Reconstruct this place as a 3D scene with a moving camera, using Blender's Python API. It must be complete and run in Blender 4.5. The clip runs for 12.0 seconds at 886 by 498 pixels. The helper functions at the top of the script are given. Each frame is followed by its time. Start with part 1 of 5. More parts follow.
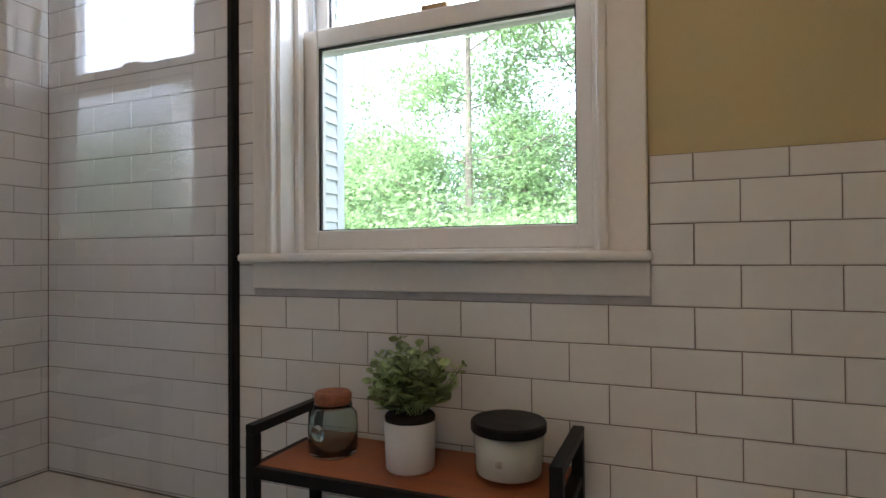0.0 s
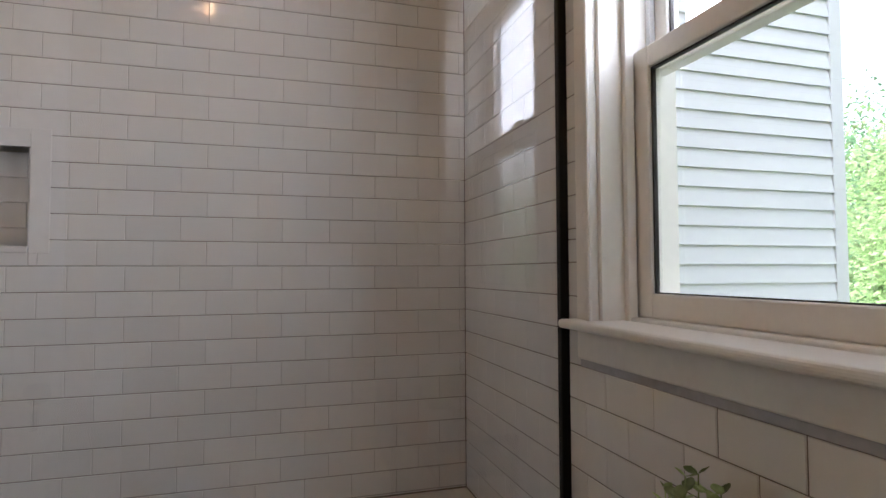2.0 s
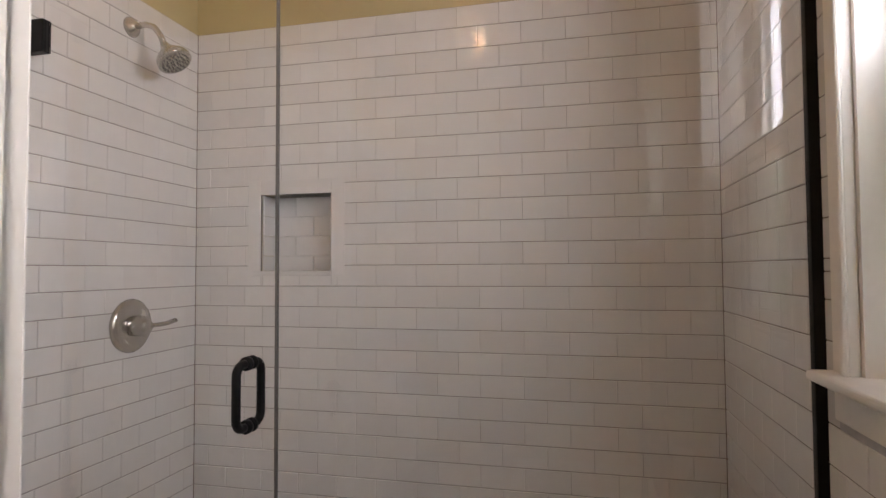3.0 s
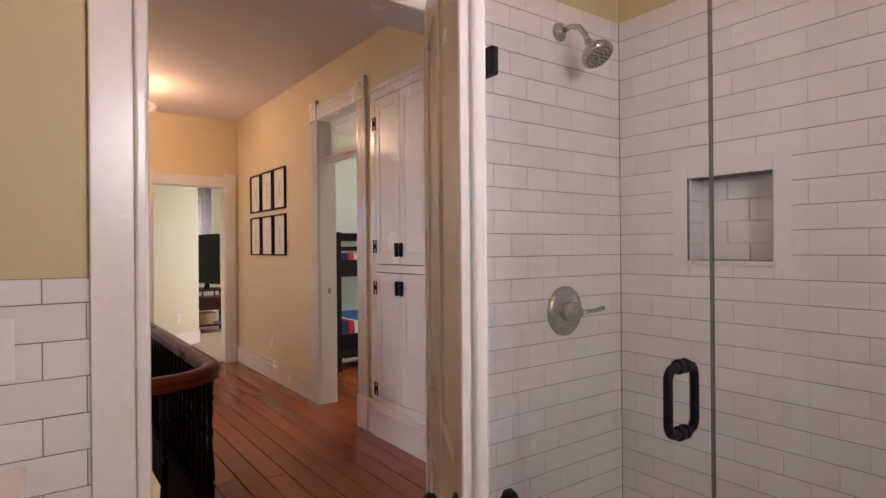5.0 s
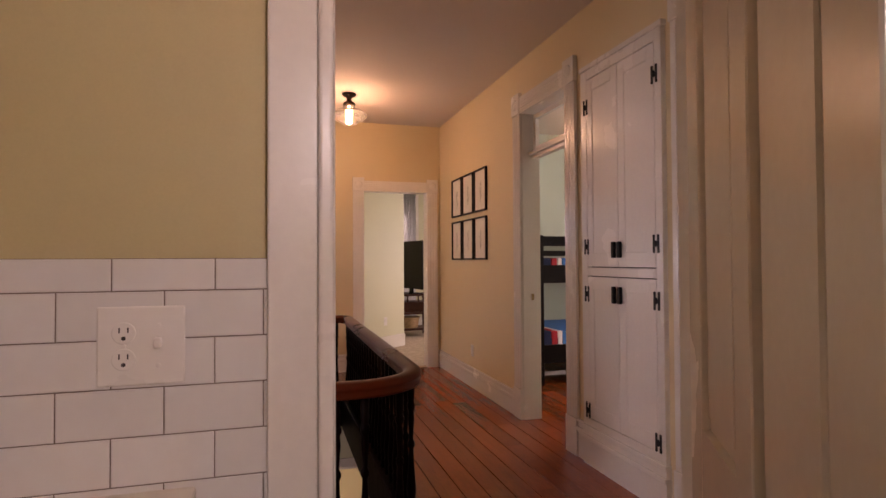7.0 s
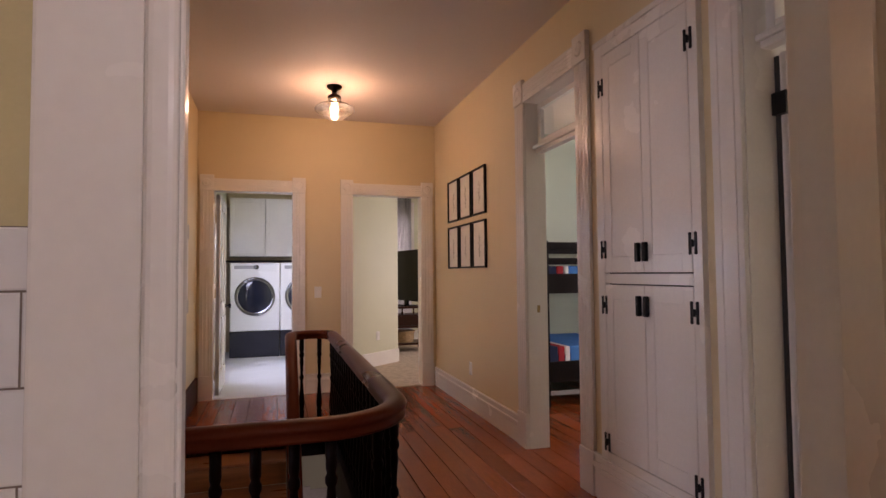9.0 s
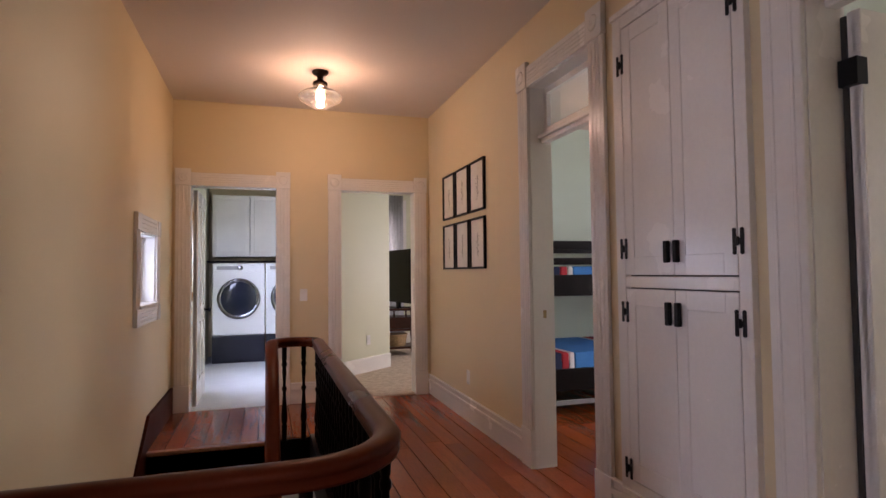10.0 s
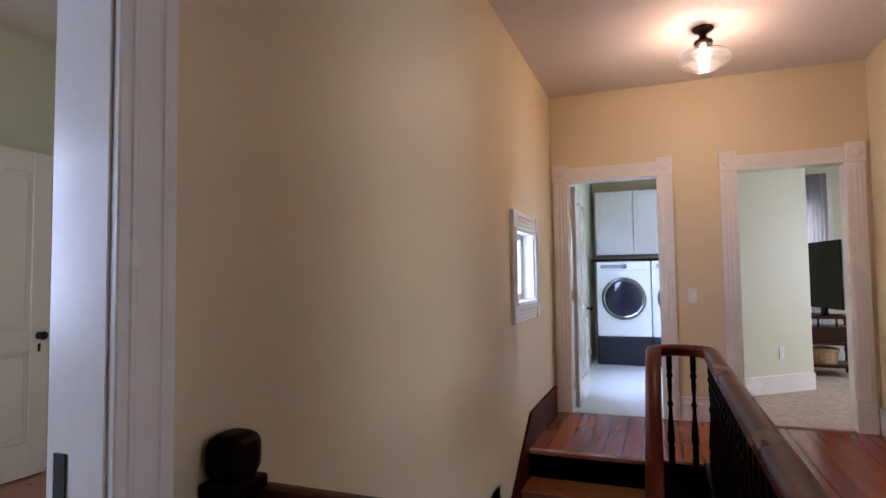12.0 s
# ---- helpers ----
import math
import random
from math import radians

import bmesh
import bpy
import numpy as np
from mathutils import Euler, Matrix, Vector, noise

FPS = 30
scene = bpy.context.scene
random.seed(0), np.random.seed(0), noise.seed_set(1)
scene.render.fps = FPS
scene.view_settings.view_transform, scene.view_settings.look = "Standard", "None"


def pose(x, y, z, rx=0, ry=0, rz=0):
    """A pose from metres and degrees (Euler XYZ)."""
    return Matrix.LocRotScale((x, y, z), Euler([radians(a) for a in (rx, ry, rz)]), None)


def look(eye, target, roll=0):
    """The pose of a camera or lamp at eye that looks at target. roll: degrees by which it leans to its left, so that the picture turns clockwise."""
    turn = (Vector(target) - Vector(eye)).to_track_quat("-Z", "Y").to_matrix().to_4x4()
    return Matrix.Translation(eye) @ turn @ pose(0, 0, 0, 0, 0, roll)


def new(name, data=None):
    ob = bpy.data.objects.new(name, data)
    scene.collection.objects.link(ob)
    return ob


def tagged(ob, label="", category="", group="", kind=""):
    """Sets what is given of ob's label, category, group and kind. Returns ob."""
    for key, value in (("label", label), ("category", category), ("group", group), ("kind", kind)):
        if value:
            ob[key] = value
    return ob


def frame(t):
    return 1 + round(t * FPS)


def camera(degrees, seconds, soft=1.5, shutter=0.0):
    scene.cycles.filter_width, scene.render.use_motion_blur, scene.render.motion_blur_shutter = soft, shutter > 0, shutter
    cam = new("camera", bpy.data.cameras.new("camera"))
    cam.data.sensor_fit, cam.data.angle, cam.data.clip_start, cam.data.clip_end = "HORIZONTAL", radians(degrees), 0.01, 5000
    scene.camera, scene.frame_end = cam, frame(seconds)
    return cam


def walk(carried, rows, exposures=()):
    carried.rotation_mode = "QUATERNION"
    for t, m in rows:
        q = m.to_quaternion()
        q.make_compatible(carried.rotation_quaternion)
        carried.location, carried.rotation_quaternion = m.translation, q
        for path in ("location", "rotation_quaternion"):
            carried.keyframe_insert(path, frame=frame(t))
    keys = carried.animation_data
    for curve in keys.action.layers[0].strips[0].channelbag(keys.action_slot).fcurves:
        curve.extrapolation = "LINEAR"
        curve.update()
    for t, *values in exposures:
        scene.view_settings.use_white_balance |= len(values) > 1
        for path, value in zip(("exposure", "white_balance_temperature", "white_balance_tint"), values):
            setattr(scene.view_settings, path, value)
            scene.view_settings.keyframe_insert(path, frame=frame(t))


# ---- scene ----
cam = camera(76.5, 12.0)
PATH = [
    (0, (0.138, 0.012, 1.071), (-0.624, 1.86, 1.093), -0.4),
    (0.5, (0.159, 0.114, 1.125), (-0.984, 1.754, 1.155), -0.6),
    (1, (0.161, 0.259, 1.137), (-1.267, 1.658, 1.188), -0.3),
    (1.5, (0.202, 0.443, 1.156), (-1.498, 1.495, 1.221), -0.4),
    (2, (0.279, 0.491, 1.184), (-1.636, 1.063, 1.265), -0.2),
    (2.5, (0.313, 0.594, 1.234), (-1.684, 0.657, 1.308), -0.2),
    (3, (0.316, 0.682, 1.266), (-1.631, 0.231, 1.338), -0.3),
    (4.8, (0.285, 0.637, 1.311), (-1.001, -0.895, 1.312), -0.5),
    (5, (0.272, 0.624, 1.312), (-0.908, -0.99, 1.311), -0.5),
    (5.5, (0.239, 0.564, 1.296), (-0.649, -1.228, 1.294), -0.6),
    (6, (0.235, 0.469, 1.279), (-0.404, -1.427, 1.28), -0.5),
    (6.5, (0.202, 0.357, 1.262), (-0.387, -1.554, 1.268), -0.4),
    (7, (0.158, 0.224, 1.252), (-0.409, -1.694, 1.293), -0.3),
    (9, (-0.017, -0.252, 1.217), (-0.588, -2.167, 1.302), -0.5),
    (9.5, (-0.052, -0.475, 1.237), (-0.642, -2.385, 1.317), -0.6),
    (10, (-0.093, -0.616, 1.232), (-0.693, -2.522, 1.315), -0.6),
    (10.5, (-0.172, -0.79, 1.241), (-0.726, -2.711, 1.319), -0.7),
    (11, (-0.158, -0.942, 1.260), (-0.408, -2.925, 1.331), -0.8),
    (11.5, (-0.105, -1.055, 1.222), (0.098, -3.043, 1.311), -0.9),
    (12, (-0.180, -1.075, 1.205), (0.535, -2.940, 1.306), -0.7),
]
EXPOSURES = [(0, 0.74, 5800, 13), (0.5, 0.66, 5850, 13), (1.5, 0.44, 6100, 15), (2.5, 0.62, 6500, 19), (3, 0.68, 6900, 21), (5, 0.64, 7100, 33), (6.5, 0.28, 7900, 44), (7, 0.16, 8400, 46), (9, 0.06, 7300, 39), (11, 0.28, 6150, 29), (11.5, 0.36, 5950, 27), (12, 0.42, 5650, 27)]
walk(cam, [(t, look(eye, target, roll)) for t, eye, target, roll in PATH], EXPOSURES)

# ---- light ----
world = bpy.data.worlds.new("world")
scene.world = world
world.use_nodes = True
wn = world.node_tree
sky = wn.nodes.new("ShaderNodeTexSky")
sky.sky_type, sky.sun_disc = "NISHITA", False
sky.sun_elevation, sky.sun_rotation = radians(50), radians(212)
sky.dust_density, sky.ozone_density = 4.0, 1.0
wn.nodes["Background"].inputs[1].default_value = 0.15
haze = wn.nodes.new("ShaderNodeHueSaturation")
haze.inputs["Saturation"].default_value, haze.inputs["Value"].default_value = 0.30, 4.5
wn.links.new(sky.outputs[0], haze.inputs["Color"])
wn.links.new(haze.outputs[0], wn.nodes["Background"].inputs[0])


def lamp(name, kind, m, power, colour, size=0.1, size_y=None, angle=None):
    data = bpy.data.lights.new(name, kind)
    data.energy, data.color = power, colour
    if kind == "AREA":
        data.shape, data.size, data.size_y = "RECTANGLE", size, size_y or size
    elif kind == "SUN":
        data.angle = angle
    else:
        data.shadow_soft_size = size
    ob = new(name, data)
    ob.matrix_world = m
    return ob


COOL, XL_OUT = (0.84, 0.92, 1.0), 0.85
lamp("sun", "SUN", look((-5, -8, 11.5), (0, 0, 0)), 3.4, (1, 0.97, 0.92), angle=radians(12))
lamp("window_sky_light", "AREA", look((-0.39, 1.345, 1.915), (-0.39, 0, 1.915)), 8.5, COOL, 0.66, 0.47)
lamp("laundry_sky_light", "AREA", look((0.84, -7.38, 1.5), (0, -7.5, 1.0)), 44, (0.58, 0.75, 1.0), 0.8, 1.1)
# The next four are fill lamps, set in added windows out of view.
lamp("bunk_room_daylight_fill", "AREA", look((-4.84, -3.85, 1.5), (-1.8, -4.1, 1.1)), 32, (0.84, 0.95, 0.97), 1.0, 1.2)
lamp("den_daylight_fill", "AREA", look((-4.24, -8.0, 1.5), (-1.6, -7.2, 1.1)), 27, (0.92, 0.97, 1.0), 1.0, 1.2)
lamp("side_room_daylight_fill", "AREA", look((3.66, -0.55, 1.5), (0.7, -1.75, 1.1)), 50, (0.70, 0.83, 1.0), 1.0, 1.2)
lamp("front_room_daylight_fill", "AREA", look((-4.24, -1.75, 1.5), (-1.8, -1.6, 1.1)), 17, (0.84, 0.93, 1.0), 0.9, 1.2)
lamp("stair_window_sky_light", "AREA", look((XL_OUT, -5.06, 1.27), (0, -5.06, 1.27)), 4.5, (0.62, 0.80, 1.0), 0.50, 0.42)
# Fill lamp added to brighten the storey below; no window stands there.
lamp("lower_storey_fill", "AREA", look((-1.62, -3.2, -1.2), (0.3, -4.6, -1.4)), 14, (0.85, 0.92, 1.0), 0.8, 1.0)
lamp("hall_bulb", "POINT", pose(-0.50, -5.12, 2.57), 13.0, (1.0, 0.69, 0.43), 0.03)
lamp("bath_bulb", "POINT", pose(-0.09, 0.11, 2.72), 3.4, (1.0, 0.55, 0.24), 0.03)

# ---- materials ----
def mat(name, colour, rough=0.5, vary=0.08, scale=6.0, bump=0.0, bump_scale=60.0, metal=0.0, rand=0.0, island=0.0, stretch=None, coat=0.0, hue=None, spec=0.5):
    m = bpy.data.materials.new(name)
    m.use_nodes = True
    t = m.node_tree
    n, l = t.nodes, t.links
    b = n["Principled BSDF"]
    b.inputs["Roughness"].default_value = rough
    b.inputs["Metallic"].default_value = metal
    b.inputs["Coat Weight"].default_value = coat
    b.inputs["Coat Roughness"].default_value = 0.12
    b.inputs["Specular IOR Level"].default_value = spec
    tc = n.new("ShaderNodeTexCoord")
    mp = n.new("ShaderNodeMapping")
    l.new(tc.outputs["Object"], mp.inputs[0])
    if stretch:
        mp.inputs["Scale"].default_value = stretch
    info = n.new("ShaderNodeObjectInfo")
    shift = n.new("ShaderNodeVectorMath")
    shift.operation = "MULTIPLY_ADD"
    comb = n.new("ShaderNodeCombineXYZ")
    for k in range(3):
        l.new(info.outputs["Random"], comb.inputs[k])
    l.new(comb.outputs[0], shift.inputs[0])
    shift.inputs[1].default_value = (17, 31, 47)
    l.new(mp.outputs[0], shift.inputs[2])
    big = n.new("ShaderNodeTexNoise")
    big.inputs["Scale"].default_value, big.inputs["Detail"].default_value = scale, 5
    l.new(shift.outputs[0], big.inputs["Vector"])
    fine = n.new("ShaderNodeTexNoise")
    fine.inputs["Scale"].default_value, fine.inputs["Detail"].default_value = bump_scale, 4
    l.new(shift.outputs[0], fine.inputs["Vector"])
    ramp = n.new("ShaderNodeMapRange")
    l.new(big.outputs[0], ramp.inputs[0])
    ramp.inputs[1].default_value, ramp.inputs[2].default_value = 0.3, 0.7
    ramp.inputs[3].default_value, ramp.inputs[4].default_value = 1 - vary, 1 + vary
    fr = n.new("ShaderNodeMapRange")
    l.new(fine.outputs[0], fr.inputs[0])
    fr.inputs[1].default_value, fr.inputs[2].default_value = 0.3, 0.7
    fr.inputs[3].default_value, fr.inputs[4].default_value = 1 - vary * 0.6, 1 + vary * 0.6
    mul = n.new("ShaderNodeMath")
    mul.operation = "MULTIPLY"
    l.new(ramp.outputs[0], mul.inputs[0]), l.new(fr.outputs[0], mul.inputs[1])
    last = mul
    for amount, out in ((rand, info.outputs["Random"]), (island, n.new("ShaderNodeNewGeometry").outputs["Random Per Island"])):
        if amount:
            r = n.new("ShaderNodeMapRange")
            l.new(out, r.inputs[0])
            r.inputs[3].default_value, r.inputs[4].default_value = 1 - amount, 1 + amount
            m2 = n.new("ShaderNodeMath")
            m2.operation = "MULTIPLY"
            l.new(last.outputs[0], m2.inputs[0]), l.new(r.outputs[0], m2.inputs[1])
            last = m2
    if hue:
        mixc = n.new("ShaderNodeMix")
        mixc.data_type = "RGBA"
        mixc.inputs[6].default_value, mixc.inputs[7].default_value = (*colour, 1), (*hue, 1)
        l.new(big.outputs[0], mixc.inputs[0])
        base = mixc.outputs[2]
    else:
        rgb = n.new("ShaderNodeRGB")
        rgb.outputs[0].default_value = (*colour, 1)
        base = rgb.outputs[0]
    sc = n.new("ShaderNodeVectorMath")
    sc.operation = "SCALE"
    l.new(base, sc.inputs[0]), l.new(last.outputs[0], sc.inputs["Scale"])
    l.new(sc.outputs[0], b.inputs["Base Color"])
    rr = n.new("ShaderNodeMapRange")
    l.new(big.outputs[0], rr.inputs[0])
    rr.inputs[3].default_value, rr.inputs[4].default_value = max(0.0, rough - 0.08 - rough * 0.1), min(1.0, rough + 0.08)
    l.new(rr.outputs[0], b.inputs["Roughness"])
    if bump:
        bp = n.new("ShaderNodeBump")
        bp.inputs["Strength"].default_value, bp.inputs["Distance"].default_value = bump, 0.002
        l.new(fine.outputs[0], bp.inputs["Height"]), l.new(bp.outputs[0], b.inputs["Normal"])
    return m


def leafy(m, amount=0.4):
    """Lets light through the leaves of a material."""
    t = m.node_tree
    n, l = t.nodes, t.links
    b, out = n["Principled BSDF"], n["Material Output"]
    tr, mx = n.new("ShaderNodeBsdfTranslucent"), n.new("ShaderNodeMixShader")
    l.new(b.inputs["Base Color"].links[0].from_socket, tr.inputs[0])
    mx.inputs[0].default_value = amount
    l.new(b.outputs[0], mx.inputs[1]), l.new(tr.outputs[0], mx.inputs[2]), l.new(mx.outputs[0], out.inputs[0])
    return m


def glass(name, tint=(1, 1, 1), rough=0.0, ior=1.45):
    m = bpy.data.materials.new(name)
    m.use_nodes = True
    b = m.node_tree.nodes["Principled BSDF"]
    b.inputs["Base Color"].default_value = (*tint, 1)
    b.inputs["Transmission Weight"].default_value = 1
    b.inputs["Roughness"].default_value, b.inputs["IOR"].default_value = rough, ior
    return m


def thin_glass(name, tint):
    """Glass of small thin-walled vessels, which lets light straight through."""
    m = bpy.data.materials.new(name)
    m.use_nodes = True
    n, l = m.node_tree.nodes, m.node_tree.links
    tr, gl, mx = n.new("ShaderNodeBsdfTransparent"), n.new("ShaderNodeBsdfGlossy"), n.new("ShaderNodeMixShader")
    tr.inputs[0].default_value, gl.inputs["Roughness"].default_value = (*tint, 1), 0.05
    mx.inputs[0].default_value = 0.07
    l.new(tr.outputs[0], mx.inputs[1]), l.new(gl.outputs[0], mx.inputs[2])
    l.new(mx.outputs[0], n["Material Output"].inputs[0])
    return m


def glow(name, colour, strength):
    m = bpy.data.materials.new(name)
    m.use_nodes = True
    b = m.node_tree.nodes["Principled BSDF"]
    b.inputs["Base Color"].default_value = (*colour, 1)
    b.inputs["Emission Color"].default_value, b.inputs["Emission Strength"].default_value = (*colour, 1), strength
    return m


CREAM = mat("cream wall paint", (0.70, 0.57, 0.35), 0.58, 0.03, 1.3, 0.12, 220)
BATH_PAINT = mat("ochre wall paint", (0.56, 0.47, 0.25), 0.55, 0.03, 1.3, 0.12, 220)
SAGE = mat("pale sage wall paint", (0.66, 0.65, 0.47), 0.6, 0.03, 1.3, 0.1, 200)
MINT = mat("pale mint wall paint", (0.60, 0.68, 0.58), 0.6, 0.03, 1.3, 0.1, 200)
CEILING = mat("ceiling paint", (0.70, 0.62, 0.55), 0.75, 0.03, 1.0, 0.15, 140)
TRIM = mat("white gloss trim paint", (0.80, 0.76, 0.70), 0.26, 0.03, 3.0, 0.03, 60)
WINTRIM = mat("white window paint", (0.80, 0.77, 0.72), 0.36, 0.03, 3.0, 0.02, 60)
TILE = mat("white glazed ceramic", (0.76, 0.745, 0.72), 0.10, 0.025, 5.0, 0.05, 30, rand=0.035)
TILE_S = mat("white glazed ceramic rest", (0.76, 0.745, 0.72), 0.10, 0.025, 5.0, 0.05, 30, island=0.035)
GROUT = mat("grey grout", (0.19, 0.15, 0.125), 0.9, 0.15, 12, 0.3, 200)
FLOOR = mat("varnished pine boards", (0.43, 0.098, 0.025), 0.22, 0.30, 2.4, 0.06, 30, rand=0.17, spec=0.42, stretch=(10, 0.6, 10), hue=(0.11, 0.022, 0.006), coat=0.0)
STAIRW = mat("worn oak treads", (0.36, 0.15, 0.065), 0.32, 0.25, 3.0, 0.1, 40, rand=0.08, stretch=(1, 9, 9), hue=(0.24, 0.085, 0.035))
GAP = mat("dark board gaps", (0.02, 0.009, 0.005), 0.9)
RAILWOOD = mat("polished mahogany", (0.12, 0.022, 0.008), 0.30, 0.06, 1.2, 0.0, 40, spec=0.09, hue=(0.085, 0.016, 0.006))
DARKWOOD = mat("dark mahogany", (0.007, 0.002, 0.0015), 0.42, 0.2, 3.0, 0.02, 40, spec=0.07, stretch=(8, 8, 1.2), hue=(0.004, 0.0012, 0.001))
SHELFWOOD = mat("reddish brown shelf wood", (0.46, 0.15, 0.05), 0.5, 0.28, 3.0, 0.12, 60, stretch=(1.2, 10, 10), hue=(0.22, 0.06, 0.02))
BLACK = mat("matte black metal", (0.008, 0.0075, 0.0075), 0.5, 0.1, 20, 0.05, 120, spec=0.2)
NICKEL = mat("brushed nickel", (0.55, 0.52, 0.48), 0.25, 0.05, 20, 0.03, 200, metal=1.0)
BRASS = mat("aged brass", (0.42, 0.30, 0.15), 0.35, 0.1, 30, metal=1.0)
PLASTIC = mat("white plastic", (0.80, 0.77, 0.72), 0.3, 0.01, 6)
SLOT = mat("dark slots, seals and gap shade", (0.03, 0.025, 0.02), 0.6)
ENAMEL = mat("white appliance enamel", (0.82, 0.82, 0.83), 0.18, 0.01, 4)
DKGLASS = mat("dark washer door", (0.010, 0.014, 0.03), 0.05, 0.1, 4)
PEDESTAL = mat("navy black pedestal", (0.010, 0.011, 0.025), 0.4, 0.1, 4)
CHROME = mat("chrome ring", (0.22, 0.22, 0.24), 0.2, 0.02, 10, metal=1.0)
CARPET = mat("beige carpet", (0.46, 0.37, 0.28), 0.95, 0.2, 18, 1.0, 180)
LINO = mat("pale grey floor", (0.62, 0.62, 0.64), 0.35, 0.06, 5)
COUNTER = mat("white countertop", (0.80, 0.76, 0.68), 0.25, 0.03, 5)
BENCH = mat("beige stone", (0.72, 0.67, 0.59), 0.35, 0.06, 8)
GLASS = glass("clear glass", (1, 1, 1))
GREENGLASS = glass("greenish jar glass", (0.80, 0.92, 0.89), 0.02)
CLEAR = thin_glass("clear tumbler glass", (0.93, 0.95, 0.94))
SHADE = glass("ribbed lamp glass", (1, 0.99, 0.97), 0.2)
CORK = mat("reddish cork", (0.30, 0.11, 0.05), 0.85, 0.3, 60, 0.6, 150)
POT = mat("white pot", (0.76, 0.75, 0.74), 0.45, 0.03, 8)
SOIL = mat("dark soil", (0.02, 0.015, 0.01), 0.95, 0.3, 60, 0.8, 200)
LEAF = mat("eucalyptus leaf", (0.24, 0.34, 0.09), 0.5, 0.2, 30, island=0.55, hue=(0.42, 0.50, 0.28))
TREELEAF = mat("tree leaf", (0.25, 0.39, 0.15), 0.55, 0.15, 3, island=0.45, hue=(0.34, 0.48, 0.25))
TREELEAF_D = mat("dark tree leaf", (0.13, 0.26, 0.14), 0.55, 0.15, 3, island=0.45, hue=(0.18, 0.32, 0.19))
BARK = mat("bark", (0.24, 0.21, 0.17), 0.9, 0.3, 8, 1.0, 30)
leafy(TREELEAF, 0.5), leafy(TREELEAF_D, 0.5), leafy(LEAF, 0.35)
GRASS = mat("grass", (0.09, 0.12, 0.05), 0.9, 0.3, 0.5, 1.0, 5)
SIDING = mat("white vinyl siding", (0.58, 0.60, 0.62), 0.5, 0.03, 3, rand=0.02)
WAX = mat("candle wax", (0.78, 0.76, 0.71), 0.6, 0.02, 6)
PAPER = mat("cream paper", (0.74, 0.70, 0.62), 0.8, 0.03, 20)
INK = mat("faded sketch ink", (0.42, 0.38, 0.32), 0.8, 0.3, 60)
BLUE = mat("blue bedding", (0.03, 0.20, 0.55), 0.9, 0.1, 8, 0.6, 120)
NAVY = mat("navy bedding", (0.012, 0.02, 0.07), 0.9, 0.1, 8, 0.6, 120)
REDCLOTH = mat("red cloth", (0.45, 0.02, 0.03), 0.9, 0.1, 8, 0.6, 120)
WHITECLOTH = mat("white cloth", (0.75, 0.75, 0.76), 0.9, 0.05, 8, 0.6, 120)
ESPRESSO = mat("espresso wood", (0.007, 0.004, 0.0035), 0.5, 0.2, 6, spec=0.1)
WALNUT = mat("walnut stand", (0.055, 0.018, 0.010), 0.4, 0.25, 5, spec=0.2)
SCREEN = mat("black screen", (0.006, 0.006, 0.007), 0.2, 0.05, 5, spec=0.12)
SILVER = mat("grey plastic", (0.30, 0.30, 0.31), 0.4, 0.03, 5)
WICKER = mat("wicker", (0.42, 0.27, 0.14), 0.8, 0.3, 40, 0.8, 120)
BULB = glow("lit bulb", (1.0, 0.72, 0.42), 30)
DAY_GLOW = glow("glowing day backdrop", (0.86, 0.93, 1.0), 1.6)

# ---- mesh helpers ----
def box(bm, x0, x1, y0, y1, z0, z1, bevel=0.0, seg=2):
    v = [bm.verts.new((x, y, z)) for x in (x0, x1) for y in (y0, y1) for z in (z0, z1)]
    f = [bm.faces.new([v[i] for i in q]) for q in ((0, 1, 3, 2), (4, 6, 7, 5), (0, 4, 5, 1), (2, 3, 7, 6), (0, 2, 6, 4), (1, 5, 7, 3))]
    if bevel:
        edges = list({e for q in f for e in q.edges})
        bmesh.ops.bevel(bm, geom=edges, offset=bevel, segments=seg, affect="EDGES", profile=0.5)
    return bm


def B(*a, **k):
    return box(bmesh.new(), *a, **k)


def lathe(profile, n=24, axis="z", bm=None, at=(0, 0, 0)):
    """Turns (radius, height) pairs about an axis."""
    bm = bm or bmesh.new()
    rings = []
    for r, h in profile:
        ring = []
        for k in range(n):
            a = 2 * math.pi * k / n
            p = (r * math.cos(a), r * math.sin(a), h)
            if axis == "y":
                p = (p[0], h, p[1])
            elif axis == "x":
                p = (h, p[0], p[1])
            ring.append(bm.verts.new((p[0] + at[0], p[1] + at[1], p[2] + at[2])))
        rings.append(ring)
    for a, b in zip(rings, rings[1:]):
        for k in range(n):
            bm.faces.new((a[k], a[(k + 1) % n], b[(k + 1) % n], b[k]))
    bm.faces.new(rings[0]), bm.faces.new(rings[-1])
    bmesh.ops.recalc_face_normals(bm, faces=bm.faces)
    return bm


